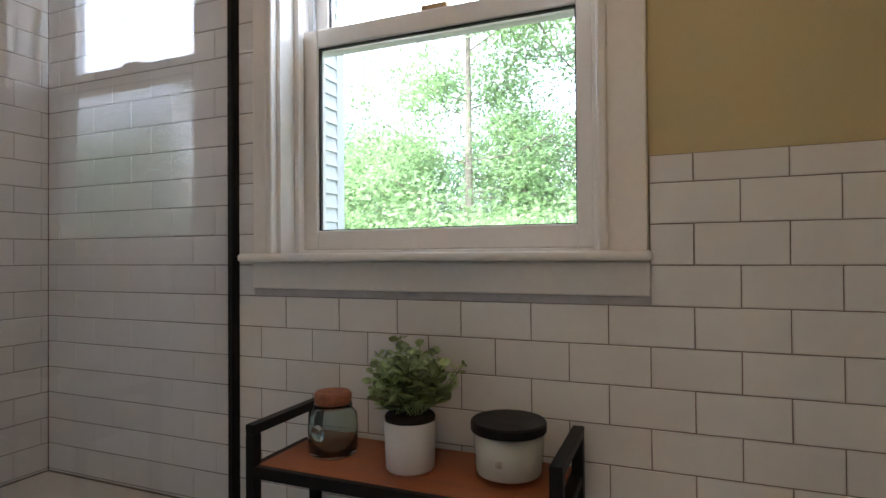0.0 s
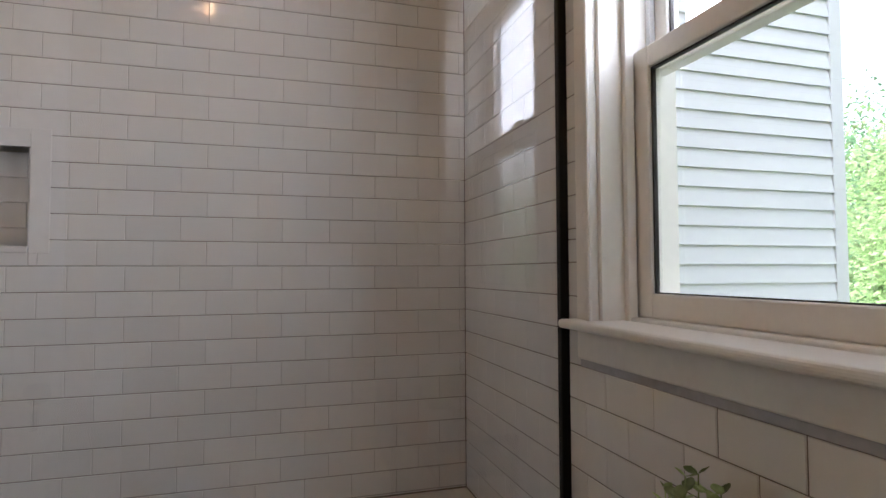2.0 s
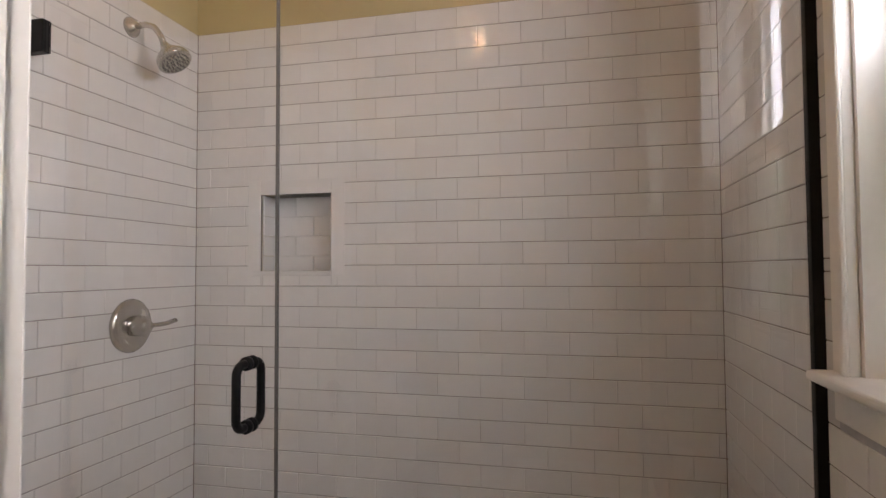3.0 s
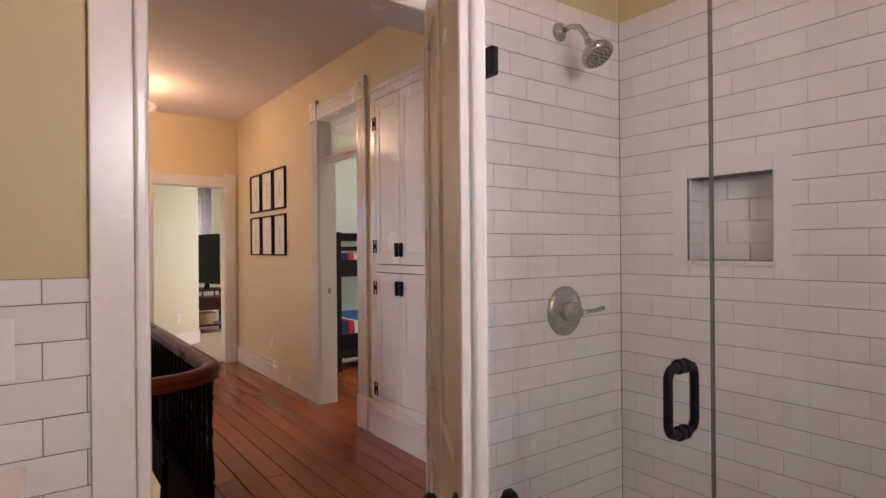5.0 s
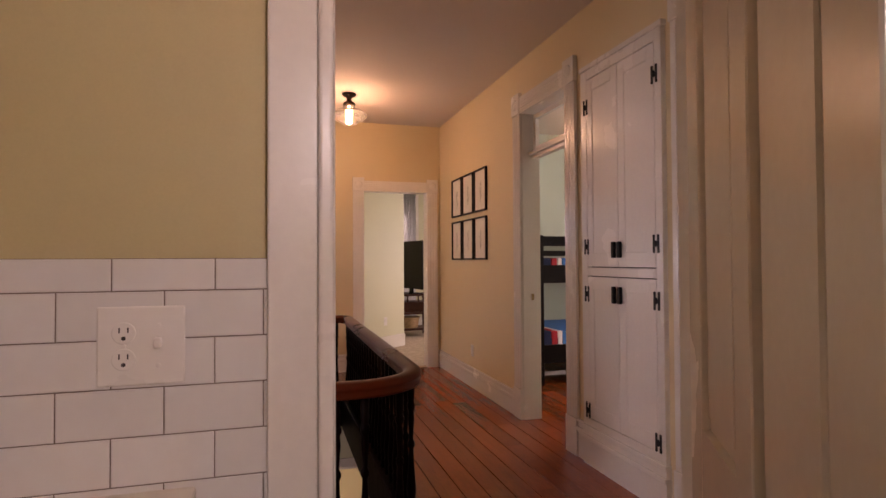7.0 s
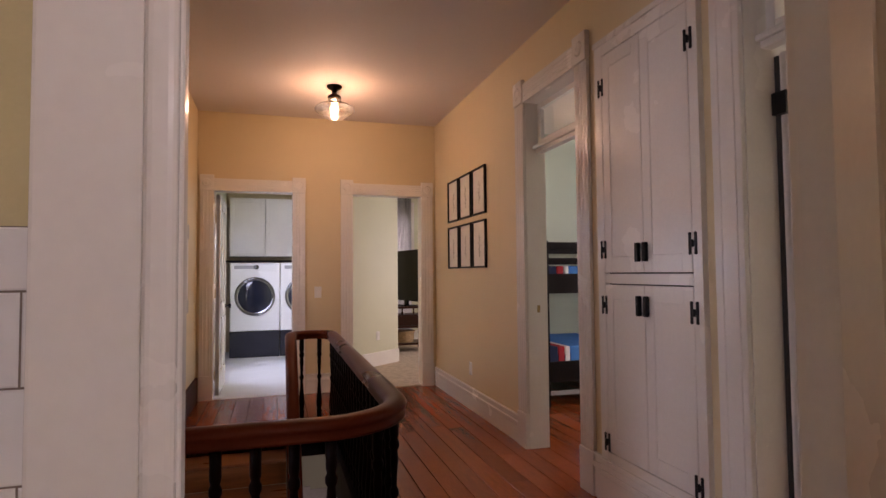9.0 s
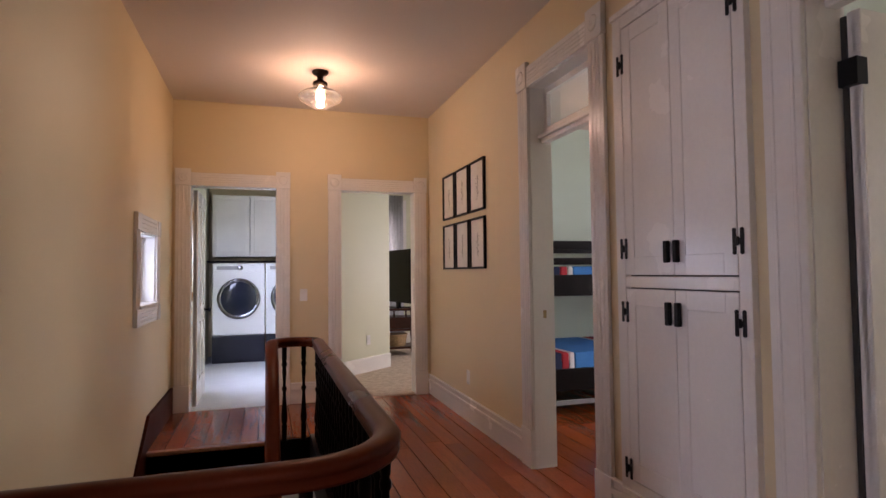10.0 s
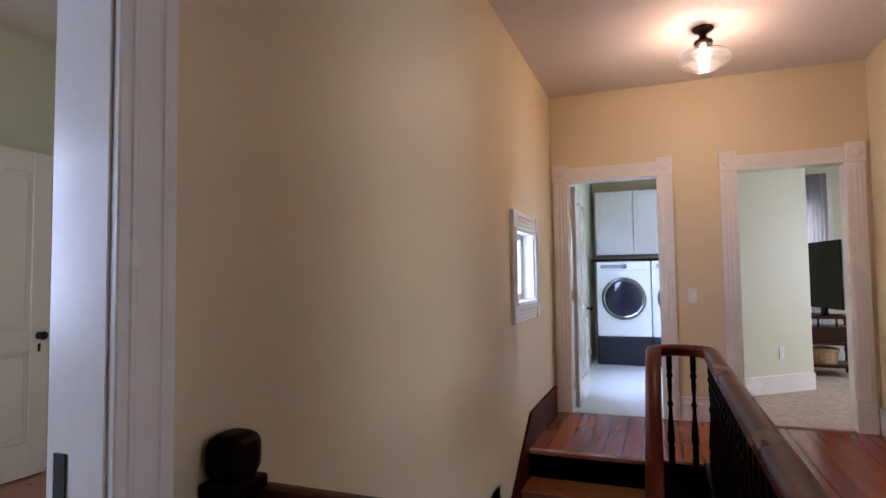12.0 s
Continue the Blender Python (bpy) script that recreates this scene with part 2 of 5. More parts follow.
def sweep(points, profile, bm=None, up=(0, 0, 1)):
    """Carries a closed profile of (side, up) pairs along a line of points."""
    bm = bm or bmesh.new()
    pts = [Vector(p) for p in points]
    rings = []
    for i, p in enumerate(pts):
        d = (pts[min(i + 1, len(pts) - 1)] - pts[max(i - 1, 0)]).normalized()
        s = d.cross(Vector(up)).normalized()
        u = s.cross(d).normalized()
        rings.append([bm.verts.new(p + s * a + u * b) for a, b in profile])
    n = len(profile)
    for a, b in zip(rings, rings[1:]):
        for k in range(n):
            bm.faces.new((a[k], a[(k + 1) % n], b[(k + 1) % n], b[k]))
    bm.faces.new(rings[0]), bm.faces.new(rings[-1])
    bmesh.ops.recalc_face_normals(bm, faces=bm.faces)
    return bm


def circle(r, n=10):
    return [(r * math.cos(2 * math.pi * k / n), r * math.sin(2 * math.pi * k / n)) for k in range(n)]


def mesh_of(name, bm, material, smooth=False):
    me = bpy.data.meshes.new(name)
    bm.to_mesh(me)
    bm.free()
    me.materials.append(material)
    if smooth:
        for p in me.polygons:
            p.use_smooth = True
    return me


def part(name, bm, material, parent=None, label="", smooth=False):
    ob = new(name, mesh_of(name, bm, material, smooth))
    ob.parent = parent
    return tagged(ob, label)


def thing(name, m, label, category, group="", kind=""):
    ob = new(name)
    ob.matrix_world = m
    ob.empty_display_size = 0.1
    return tagged(ob, label, category, group, kind)


def solid(name, bm, material, label, category="", kind="structure", smooth=False):
    return tagged(part(name, bm, material, smooth=smooth), label, category, kind=kind)


def wall(name, axis, face, back, a0, a1, z0, z1, holes, material, label):
    """A wall along x (axis 'x') or y, between face and back, with rectangular holes (a, b, low, high)."""
    bm = bmesh.new()
    lo, hi = min(face, back), max(face, back)

    def put(p, q, u, v):
        if q - p > 1e-4 and v - u > 1e-4:
            box(bm, *((p, q, lo, hi) if axis == "x" else (lo, hi, p, q)), u, v)
    at = a0
    for p, q, u, v in sorted(holes):
        put(at, p, z0, z1), put(p, q, z0, u), put(p, q, v, z1)
        at = q
    put(at, a1, z0, z1)
    return solid(name, bm, material, label, "wall")


# ---- structure ----
YW, XS, YD, XR, XL, YF, ZC = 1.16, -1.66, -0.795, -1.70, 0.72, -6.19, 2.84
YH = YD - 0.12
wall("wall_window", "x", YW, YW + 0.2, XS - 0.2, 1.9, 0, ZC, [(-0.80, 0.02, 1.06, 2.22)], BATH_PAINT, "ochre painted bathroom wall above white subway tile")
wall("wall_shower", "y", XS, XS - 0.2, YH, YW, 0, ZC, [(-0.498, -0.204, 1.262, 1.557)], BATH_PAINT, "bathroom wall behind the white tiled shower")
wall("wall_bathroom_door", "x", YD, YH, XS, 1.9, 0, ZC, [(-0.805, 0.095, 0, 2.05)], BATH_PAINT, "ochre painted wall round the bathroom door")
wall("wall_bathroom_side", "y", 1.7, 1.9, YD, YW, 0, ZC, [], BATH_PAINT, "plain ochre bathroom wall")
wall("wall_hall_east", "y", XR, XR - 0.15, YF, YH, 0, ZC, [(-3.86, -3.11, 0, 2.43), (-2.90, -2.13, 0.0, 2.45), (-1.94, -1.08, 0, 2.43)], CREAM, "cream painted hall wall with doors and a built-in cupboard")
wall("wall_hall_west", "y", XL, XL + 0.14, YF, YH, -2.7, ZC, [(-1.80, -1.01, 0, 2.07), (-6.05, -4.70, 0.96, 1.58)], CREAM, "cream painted stairwell wall with a small window")
wall("wall_hall_far", "x", YF, YF - 0.14, XR - 0.15, XL + 0.14, 0, ZC, [(-1.557, -0.779, 0, 2.07), (-0.20, 0.585, 0, 2.07)], CREAM, "cream painted end wall with two doorways")
solid("ceiling", B(-5, 5, -10.3, 1.36, ZC, ZC + 0.1), CEILING, "off-white painted ceiling", "ceiling")
# rooms beyond the hall
wall("wall_laundry_side", "y", 0.73, 0.86, -9.9, YF - 0.14, 0, ZC, [(-7.87, -6.9, 0.72, 2.1)], SAGE, "pale laundry wall with a window")
wall("wall_laundry_back", "x", -9.75, -9.9, -0.85, 0.86, 0, ZC, [], CREAM, "cream laundry wall behind the machines")
wall("wall_laundry_den", "y", -0.70, -0.62, -9.75, YF - 0.14, 0, ZC, [], SAGE, "plain wall between laundry and den")
wall("wall_den_back", "x", -10.1, -10.2, -4.3, -0.5, 0, ZC, [(-2.32, -2.06, 0.9, 2.4)], SAGE, "pale sage den wall with a window")
wall("wall_den_side", "y", -4.2, -4.3, -10.1, YF - 0.14, 0, ZC, [(-8.6, -7.4, 0.8, 2.2)], SAGE, "pale sage den wall")
wall("wall_den_front", "x", YF - 0.002, YF - 0.14, -4.9, XR - 0.15, 0, ZC, [], MINT, "plain wall between den and bunk room")
wall("wall_bunk_side", "y", -4.8, -4.9, -6.1, -2.95, 0, ZC, [(-4.4, -3.3, 0.8, 2.2)], MINT, "pale mint bunk room wall")
wall("wall_bunk_front", "x", -2.92, -3.0, -4.9, XR - 0.15, 0, ZC, [], MINT, "pale mint wall beside the bunk room door")
wall("wall_front_room_side", "y", -4.2, -4.3, -2.92, YH, 0, ZC, [(-2.2, -1.3, 0.8, 2.2)], SAGE, "plain front room wall")
wall("wall_front_room_end", "x", YH + 0.01, YH + 0.1, -4.3, XS - 0.2, 0, ZC, [], SAGE, "plain front room end wall")
wall("wall_side_room_far", "y", 3.62, 3.72, -4.3, 0.2, 0, ZC, [(-1.05, -0.05, 0.8, 2.2)], SAGE, "pale sage side room wall")
wall("wall_side_room_end", "x", -4.2, -4.3, XL + 0.14, 3.62, 0, ZC, [], SAGE, "pale sage side room end wall")
wall("wall_side_room_front", "x", 0.2, 0.3, 1.9, 3.72, 0, ZC, [], SAGE, "plain side room wall")
wall("wall_side_room_bath", "x", YH, YH + 0.06, XL + 0.14, 1.9, 0, ZC, [], SAGE, "plain wall backing on the bathroom")
wall("wall_side_room_return", "y", 1.9, 2.0, YH, 0.2, 0, ZC, [], SAGE, "plain side room wall")
# den: slanted wall
slant = part("wall_den_slanted", B(-0.1, 1.15, -0.06, 0, 0, ZC), SAGE)
slant.matrix_world = Matrix.Translation((-0.72, -7.20, 0)) @ Matrix.Rotation(math.atan2(-0.64, -0.76), 4, "Z")
tagged(slant, "pale sage slanted den wall", "wall", kind="structure")
sb = part("baseboard", B(-0.05, 1.15, 0.0, 0.02, 0.002, 0.19, bevel=0.004), TRIM)
sb.matrix_world = slant.matrix_world.copy() @ Matrix.Translation((0, -0.08, 0))
tagged(sb, "white painted baseboard on the slanted wall", "baseboard", kind="structure")
# floors
solid("floor_bathroom", B(XS - 0.2, 1.9, YD, YW, -0.25, 0.0), BENCH, "beige stone bathroom floor", "floor")
solid("floor_threshold", B(-0.805, 0.095, YH - 0.01, YD, -0.25, 0.001), FLOOR, "wooden door threshold", "floor")
hall_floor = solid("floor_hall", B(XR, -0.415, YF, YH - 0.01, -0.25, -0.012), GAP, "narrow varnished reddish pine boards, worn", "floor")
box_lo = solid("floor_landing", B(-0.415, XL, YF, -5.02, -0.25, -0.012), GAP, "varnished pine landing at the stair head", "floor")
box_hi = solid("floor_gallery", B(-0.415, XL, -2.14, YH - 0.01, -0.25, -0.012), GAP, "varnished pine floor in front of the stairwell", "floor")
solid("floor_laundry", B(-0.62, 0.86, -9.9, YF, -0.25, 0.004), LINO, "pale grey laundry floor", "floor")
solid("floor_den", B(-4.3, -0.70, -10.2, YF, -0.25, 0.012), CARPET, "beige cut-pile carpet", "floor")
bunk_floor = solid("floor_bunk_room", B(-4.9, XR, -6.19, -2.92, -0.25, -0.012), GAP, "worn brown wooden boards", "floor")
solid("floor_front_room", B(-4.3, XR, -2.91, YH, -0.25, 0.0), STAIRW, "worn wooden floor", "floor")
solid("floor_side_room", B(XL, 3.72, -4.3, 0.3, -0.25, 0.0), STAIRW, "worn reddish wooden floor", "floor")
solid("floor_lower", B(-1.8, 1.0, -6.3, 0, -2.8, -2.7), FLOOR, "wooden floor of the storey below", "floor")
wall("wall_lower_east", "y", -1.70, -1.80, -6.19, -0.5, -2.7, -0.25, [], CREAM, "cream wall of the storey below")
wall("wall_lower_far", "x", -6.19, -6.3, -1.8, 0.86, -2.7, -0.25, [(-1.12, -0.34, -2.7, -1.06)], SAGE, "cream wall of the storey below")
wall("wall_lower_hall", "x", -7.4, -7.5, -1.8, 0.86, -2.7, -0.25, [], CREAM, "cream wall beyond the lower doorway")
solid("floor_lower_hall", B(-1.8, 0.86, -7.5, -6.3, -2.8, -2.7), FLOOR, "wooden floor beyond the lower doorway", "floor")
wall("wall_lower_near", "x", -0.5, -0.6, -1.8, 0.86, -2.7, -0.25, [], CREAM, "cream wall of the storey below")

# ---- trim ----
def placed(axis, face, side):
    """Local frame on a wall: x along the wall, y out of it, z up."""
    if axis == "x":
        return Matrix.Translation((0, face, 0)) @ (Matrix.Identity(4) if side > 0 else Matrix.Rotation(math.pi, 4, "Z"))
    return Matrix.Translation((face, 0, 0)) @ Matrix.Rotation(-math.pi / 2 if side > 0 else math.pi / 2, 4, "Z")


def fluted(x0, x1, z0, z1, along="z", depth=0.022, n=3):
    """A casing board with raised beads along it."""
    bm = B(x0, x1, 0, depth, z0, z1, bevel=0.003, seg=1)
    lo, hi = (x0, x1) if along == "z" else (z0, z1)
    w = (hi - lo)
    for k in range(n):
        c = lo + w * (0.24 + 0.52 * k / max(1, n - 1))
        h = w * 0.055
        if along == "z":
            box(bm, c - h, c + h, depth - 0.002, depth + 0.0035, z0 + 0.002, z1 - 0.002, bevel=0.003, seg=1)
        else:
            box(bm, x0 + 0.002, x1 - 0.002, depth - 0.002, depth + 0.0035, c - h, c + h, bevel=0.003, seg=1)
    return bm


def plain_board(x0, x1, z0, z1, depth=0.02):
    bm = B(x0, x1, 0, depth, z0, z1, bevel=0.004)
    return bm


def doorway(name, m, a0, a1, top, thick, label, cw=0.125, blocks=True, side_far=True, flutes=3, plinth=0.24, lap=0.0):
    """Jambs, casing, corner blocks and plinths round an opening; x along the wall, y out of the face."""
    t = thing(name, m, label, "door frame", kind="structure")
    jt = 0.02
    part("jamb", B(a0 - jt, a0, -thick, 0.0, 0, top + jt), TRIM, t)
    part("jamb", B(a1, a1 + jt, -thick, 0.0, 0, top + jt), TRIM, t)
    part("head_jamb", B(a0, a1, -thick, 0.0, top, top + jt), TRIM, t)
    for s, e in ((a0 - cw - 0.004 + lap, a0 - 0.004 + lap), (a1 + 0.004 - lap, a1 + cw + 0.004 - lap)):
        part("casing", fluted(s, e, plinth, top, "z", n=flutes) if flutes else plain_board(s, e, plinth, top), TRIM, t)
        part("plinth_block", B(s - 0.004, e + 0.004, 0, 0.03, 0.001, plinth, bevel=0.004), TRIM, t)
        if blocks:
            part("corner_block", B(s - 0.004, e + 0.004, 0, 0.032, top, top + cw + 0.03, bevel=0.004), TRIM, t)
            c = (s + e) / 2
            part("rosette", lathe([(0.001, 0.044), (0.014, 0.043), (0.02, 0.036), (0.03, 0.041), (0.038, 0.036), (0.042, 0.032)], 20, "y", at=(c, 0, top + cw / 2 + 0.012)), TRIM, t, smooth=True)
    x0, x1 = (a0 - 0.001, a1 + 0.001) if blocks else (a0 - cw - 0.004 + lap, a1 + cw + 0.004 - lap)
    part("head_casing", fluted(x0, x1, top + 0.001, top + cw - 0.004, "x", n=max(flutes, 1) + 1) if flutes else plain_board(x0, x1, top + 0.001, top + cw), TRIM, t)
    return t


def transom(t, a0, a1, low, high, thick, glass_mat=GLASS):
    part("transom_bar", B(a0, a1, -thick + 0.02, -thick + 0.075, low - 0.055, low, bevel=0.006), TRIM, t)
    part("transom_sill", B(a0, a1, -thick + 0.075, -thick + 0.10, low - 0.03, low - 0.005, bevel=0.006), TRIM, t)
    bm = bmesh.new()
    for p, q, u, v in ((a0 + 0.02, a0 + 0.06, low, high), (a1 - 0.06, a1 - 0.02, low, high), (a0 + 0.06, a1 - 0.06, low, low + 0.035), (a0 + 0.06, a1 - 0.06, high - 0.04, high)):
        box(bm, p, q, -thick + 0.03, -thick + 0.065, u, v, bevel=0.003, seg=1)
    sash = part("transom_sash", bm, TRIM, t)
    pane = part("pane", B(a0 + 0.055, a1 - 0.055, -thick + 0.045, -thick + 0.049, low + 0.03, high - 0.035), glass_mat, sash)
    pane.visible_shadow = False


fw = placed("x", YF, 1)
doorway("door_frame_laundry", fw, -0.180, 0.565, 2.05, 0.14, "white fluted door casing with corner blocks round the laundry doorway")
doorway("door_frame_den", fw, -1.537, -0.799, 2.05, 0.14, "white fluted door casing with corner blocks round the den doorway")
ew = placed("y", XR, 1)
bd = doorway("door_frame_bunk_room", ew, 3.13, 3.84, 2.41, 0.15, "tall white door casing with corner blocks and a glazed transom", cw=0.135)
transom(bd, 3.13, 3.84, 2.11, 2.40, 0.15)
d3 = doorway("door_frame_front_room", ew, 1.10, 1.918, 2.41, 0.15, "tall white door casing with a glazed transom", cw=0.148, flutes=2)
transom(d3, 1.10, 1.918, 2.11, 2.40, 0.15)
ww = placed("y", XL, -1)
doorway("door_frame_side_room", ww, -1.78, -1.03, 2.06, 0.14, "white door casing round the side room doorway", cw=0.13, flutes=2)
doorway("door_frame_lower", fw @ Matrix.Translation((0, 0, -2.7)), -1.10, -0.36, 1.62, 0.11, "white door casing on the storey below", plinth=0.2)
def jamb_hinges(frame_thing, x, side, zs, material, label):
    for z in zs:
        a, b = sorted((x, x - side * 0.003))
        bm = B(a, b, -0.13, -0.09, z - 0.045, z + 0.045)
        lathe([(0.006, z - 0.045), (0.006, z + 0.045)], 8, "z", bm=bm, at=(x - side * 0.004, -0.136, 0))
        part("hinge", bm, material, frame_thing, label)


jamb_hinges(bpy.data.objects["door_frame_laundry"], 0.565, 1, (0.22, 1.03, 1.78), BRASS, "aged brass hinge")
jamb_hinges(bpy.data.objects["door_frame_den"], -0.799, 1, (0.22, 1.03, 1.78), BRASS, "aged brass hinge")
part("strike_plate", B(3.8375, 3.8405, -0.092, -0.070, 0.935, 0.985), BRASS, bd, "small brass strike plate")
part("strike_plate", B(-1.7805, -1.7775, -0.12, -0.09, 0.78, 0.90), BLACK, bpy.data.objects["door_frame_side_room"], "dark strike plate")
bw = placed("x", YD, 1)
bdf = doorway("door_frame_bathroom", bw, -0.785, 0.075, 2.03, 0.12, "white painted bathroom door casing", cw=0.115, flutes=0, blocks=False, lap=0.02)
for s in (0.062, -0.800):
    part("casing_bead", B(s, s + 0.028, 0.018, 0.030, 0.24, 2.03, bevel=0.008, seg=3), TRIM, bdf)
part("strike_plate", B(0.073, 0.0755, -0.05, -0.01, 0.83, 0.90), BRASS, bdf, "small brass strike plate")
hw = placed("x", YH, -1)
t = thing("door_frame_bathroom_hall", hw, "white casing on the hall side of the bathroom door", "door frame", kind="structure")
for s, e in ((-0.079 - 0.12, -0.079), (0.789, 0.909)):
    part("casing", fluted(s, e, 0.0, 2.03, "z", n=2), TRIM, t)
part("head_casing", fluted(-0.199, 0.909, 2.031, 2.15, "x", n=2), TRIM, t)


def baseboard(axis, face, side, a0, a1, h=0.20, label="tall white moulded baseboard", z=0.0):
    m = placed(axis, face, side)
    sign = side if axis == "x" else -side
    p, q = sorted((a0 * sign, a1 * sign)) if axis == "x" else sorted((-a0 if side > 0 else a0, -a1 if side > 0 else a1))
    bm = B(p, q, 0, 0.018, z + 0.002, z + h - 0.05)
    box(bm, p, q, 0, 0.028, z + h - 0.075, z + h - 0.045, bevel=0.005)
    box(bm, p, q, 0, 0.016, z + h - 0.046, z + h - 0.015, bevel=0.003)
    box(bm, p, q, 0, 0.024, z + h - 0.018, z + h, bevel=0.006)
    ob = solid("baseboard", bm, TRIM, label, "baseboard")
    ob.matrix_world = m
    return ob


baseboard("y", XR, 1, YF, -3.99)
baseboard("y", XR, 1, -3.0, -2.90, 0.24)
baseboard("x", YF, 1, -0.665, -0.315)
baseboard("y", XL + 0.14, 1, -4.2, -1.9, label="white baseboard in the side room")
baseboard("y", 3.62, -1, -4.2, 0.2, label="white baseboard in the side room")
baseboard("x", -10.1, 1, -4.2, -0.7, label="white baseboard in the den")
baseboard("y", 0.73, -1, -9.0, -6.5, label="white baseboard in the laundry")

# ---- tiles ----
P, H, Z0, TG = 0.0778, 0.154, 0.816, 0.0020
tile_cache = {}
trng = random.Random(4)


def tile_mesh(w, h):
    key = (round(w, 3), round(h, 3))
    if key not in tile_cache:
        bm = bmesh.new()
        tile_shape(bm, 0, 0, w, h)
        tile_cache[key] = mesh_of("tile", bm, TILE)
    return tile_cache[key]


def tile_shape(bm, u, v, w, h, d=0.006, e=0.0016):
    rows = []
    for k, (i, y) in enumerate(((0, 0.0), (0, d - e), (e, d))):
        rows.append([bm.verts.new(c) for c in ((u - w / 2 + i, y, v - h / 2 + i), (u + w / 2 - i, y, v - h / 2 + i), (u + w / 2 - i, y, v + h / 2 - i), (u - w / 2 + i, y, v + h / 2 - i))])
    for a, b in zip(rows, rows[1:]):
        for k in range(4):
            bm.faces.new((a[k], b[k], b[(k + 1) % 4], a[(k + 1) % 4]))
    bm.faces.new(rows[-1][::-1])


def cut(rect, holes):
    """What is left of a rectangle beside the holes, in whole strips."""
    left = [rect]
    for a, b, c, d in holes:
        nxt = []
        for p, q, u, v in left:
            if a >= q or b <= p or c >= v or d <= u:
                nxt.append((p, q, u, v))
                continue
            for r in ((p, a, u, v), (b, q, u, v), (max(p, a), min(q, b), u, c), (max(p, a), min(q, b), d, v)):
                if r[1] - r[0] > 0.006 and r[3] - r[2] > 0.006:
                    nxt.append(r)
        left = nxt
    return left


def tiled(name, m, a0, a1, z0, z1, joint, joint_row, holes, label, single_from=0.6, cap=None, side_gap=TG):
    """Running-bond tiles as pieces on a grout sheet. joint: where an upright joint of joint_row stands."""
    bm = bmesh.new()
    for p, q, u, v in cut((a0, a1, z0, z1), holes):
        box(bm, p, q, 0, 0.0085, u, v)
    sheet = solid(name, bm, GROUT, label, "tiled wall")
    sheet.matrix_world = m
    rest = bmesh.new()
    r = math.floor((z0 - Z0) / P)
    rows = []
    while Z0 + r * P < z1 - 0.004:
        rows.append((max(z0, Z0 + r * P), min(z1, Z0 + (r + 1) * P), joint + (H / 2 if (r - joint_row) % 2 else 0), H))
        r += 1
    if cap:
        rows = [x for x in rows if x[0] < cap - 0.004]
        rows[-1] = (rows[-1][0], cap, *rows[-1][2:])
        rows.append((cap, z1, joint + (H / 2 if (3 - joint_row) % 2 else 0), H))
    for lo, hi, j, pitch in rows:
        k = math.floor((a0 - j) / pitch)
        while j + k * pitch < a1:
            rect = (max(a0, j + k * pitch), min(a1, j + (k + 1) * pitch), lo, hi)
            k += 1
            if rect[1] - rect[0] < 0.006:
                continue
            for p, q, u, v in cut(rect, holes):
                w, hh = q - p - side_gap, v - u - TG
                if w < 0.004 or hh < 0.004:
                    continue
                c, d = (p + q) / 2, (u + v) / 2
                if d < single_from:
                    tile_shape(rest, c, d, w, hh)
                    continue
                ob = new("tile", tile_mesh(w, hh))
                ob.parent = sheet
                ob.matrix_local = Matrix.Translation((c, 0.0045 + trng.uniform(0, 0.0003), d)) @ Euler((trng.gauss(0, 0.0022), trng.gauss(0, 0.001), trng.gauss(0, 0.0016))).to_matrix().to_4x4()
    if rest.verts:
        ob = part("lower_tiles", rest, TILE_S, sheet)
        ob.location.y = 0.0045
        tagged(ob, kind="stuff")
    else:
        rest.free()
    return sheet


def corner_joint(x0, x1, y0, y1, z0, z1):
    solid("corner_joint", B(x0, x1, y0, y1, z0, z1), GROUT, "dark grout joint in the shower corner", "grout")


def tile_walls():
    j = 0.0128
    corner_joint(XS, XS + j, YW - j, YW, 0.42, Z0 + 18 * P)
    corner_joint(XS, XS + j, YD, YD + j, 0.0, Z0 + 18 * P)
    corner_joint(XS, XS + j, 0.70, YW - j, 0.414, 0.4225)
    corner_joint(XS + j, -0.95, YW - j, YW, 0.414, 0.4225)
    top = Z0 + 18 * P
    wm = placed("x", YW, -1)
    tiled("tile_shower_window_wall", wm, 0.90, -XS, 0, top, 0.214 + 5 * H, 0, [], "white glossy subway tile with grey grout in the shower", 0.75, side_gap=0.0008)
    tiled("tile_wainscot_window_wall", wm, -1.7, 0.90, 0, 1.258, 0.214, 0, [(-0.094, 0.847, 0.985, 1.3)], "white glossy subway tile wainscot with grey grout and a cap row", 0.72, cap=1.205)
    tiled("tile_strip_beside_window", wm, 0.847, 0.90, 1.258, top, 0.214, 0, [], "narrow strip of white subway tile beside the window", 0.0)
    sm = placed("y", XS, 1)
    tiled("tile_shower_back_wall", sm, -YW, -YD, 0, top, -0.435, 3, [(0.204 - 0.0, 0.498, 1.262, 1.557)], "white glossy subway tile shower wall with a niche", 0.80, side_gap=0.0008)
    dm = placed("x", YD, 1)
    tiled("tile_valve_wall", dm, XS, -0.825, 0, top, 0.565, 3, [], "white glossy subway tile shower wall round the valve", 0.45, side_gap=0.0008)
    tiled("tile_wainscot_door_wall", dm, 0.172, 1.7, 0, 1.258, 0.565, 3, [], "white glossy subway tile wainscot with grey grout and a cap row", 0.72, cap=1.205)
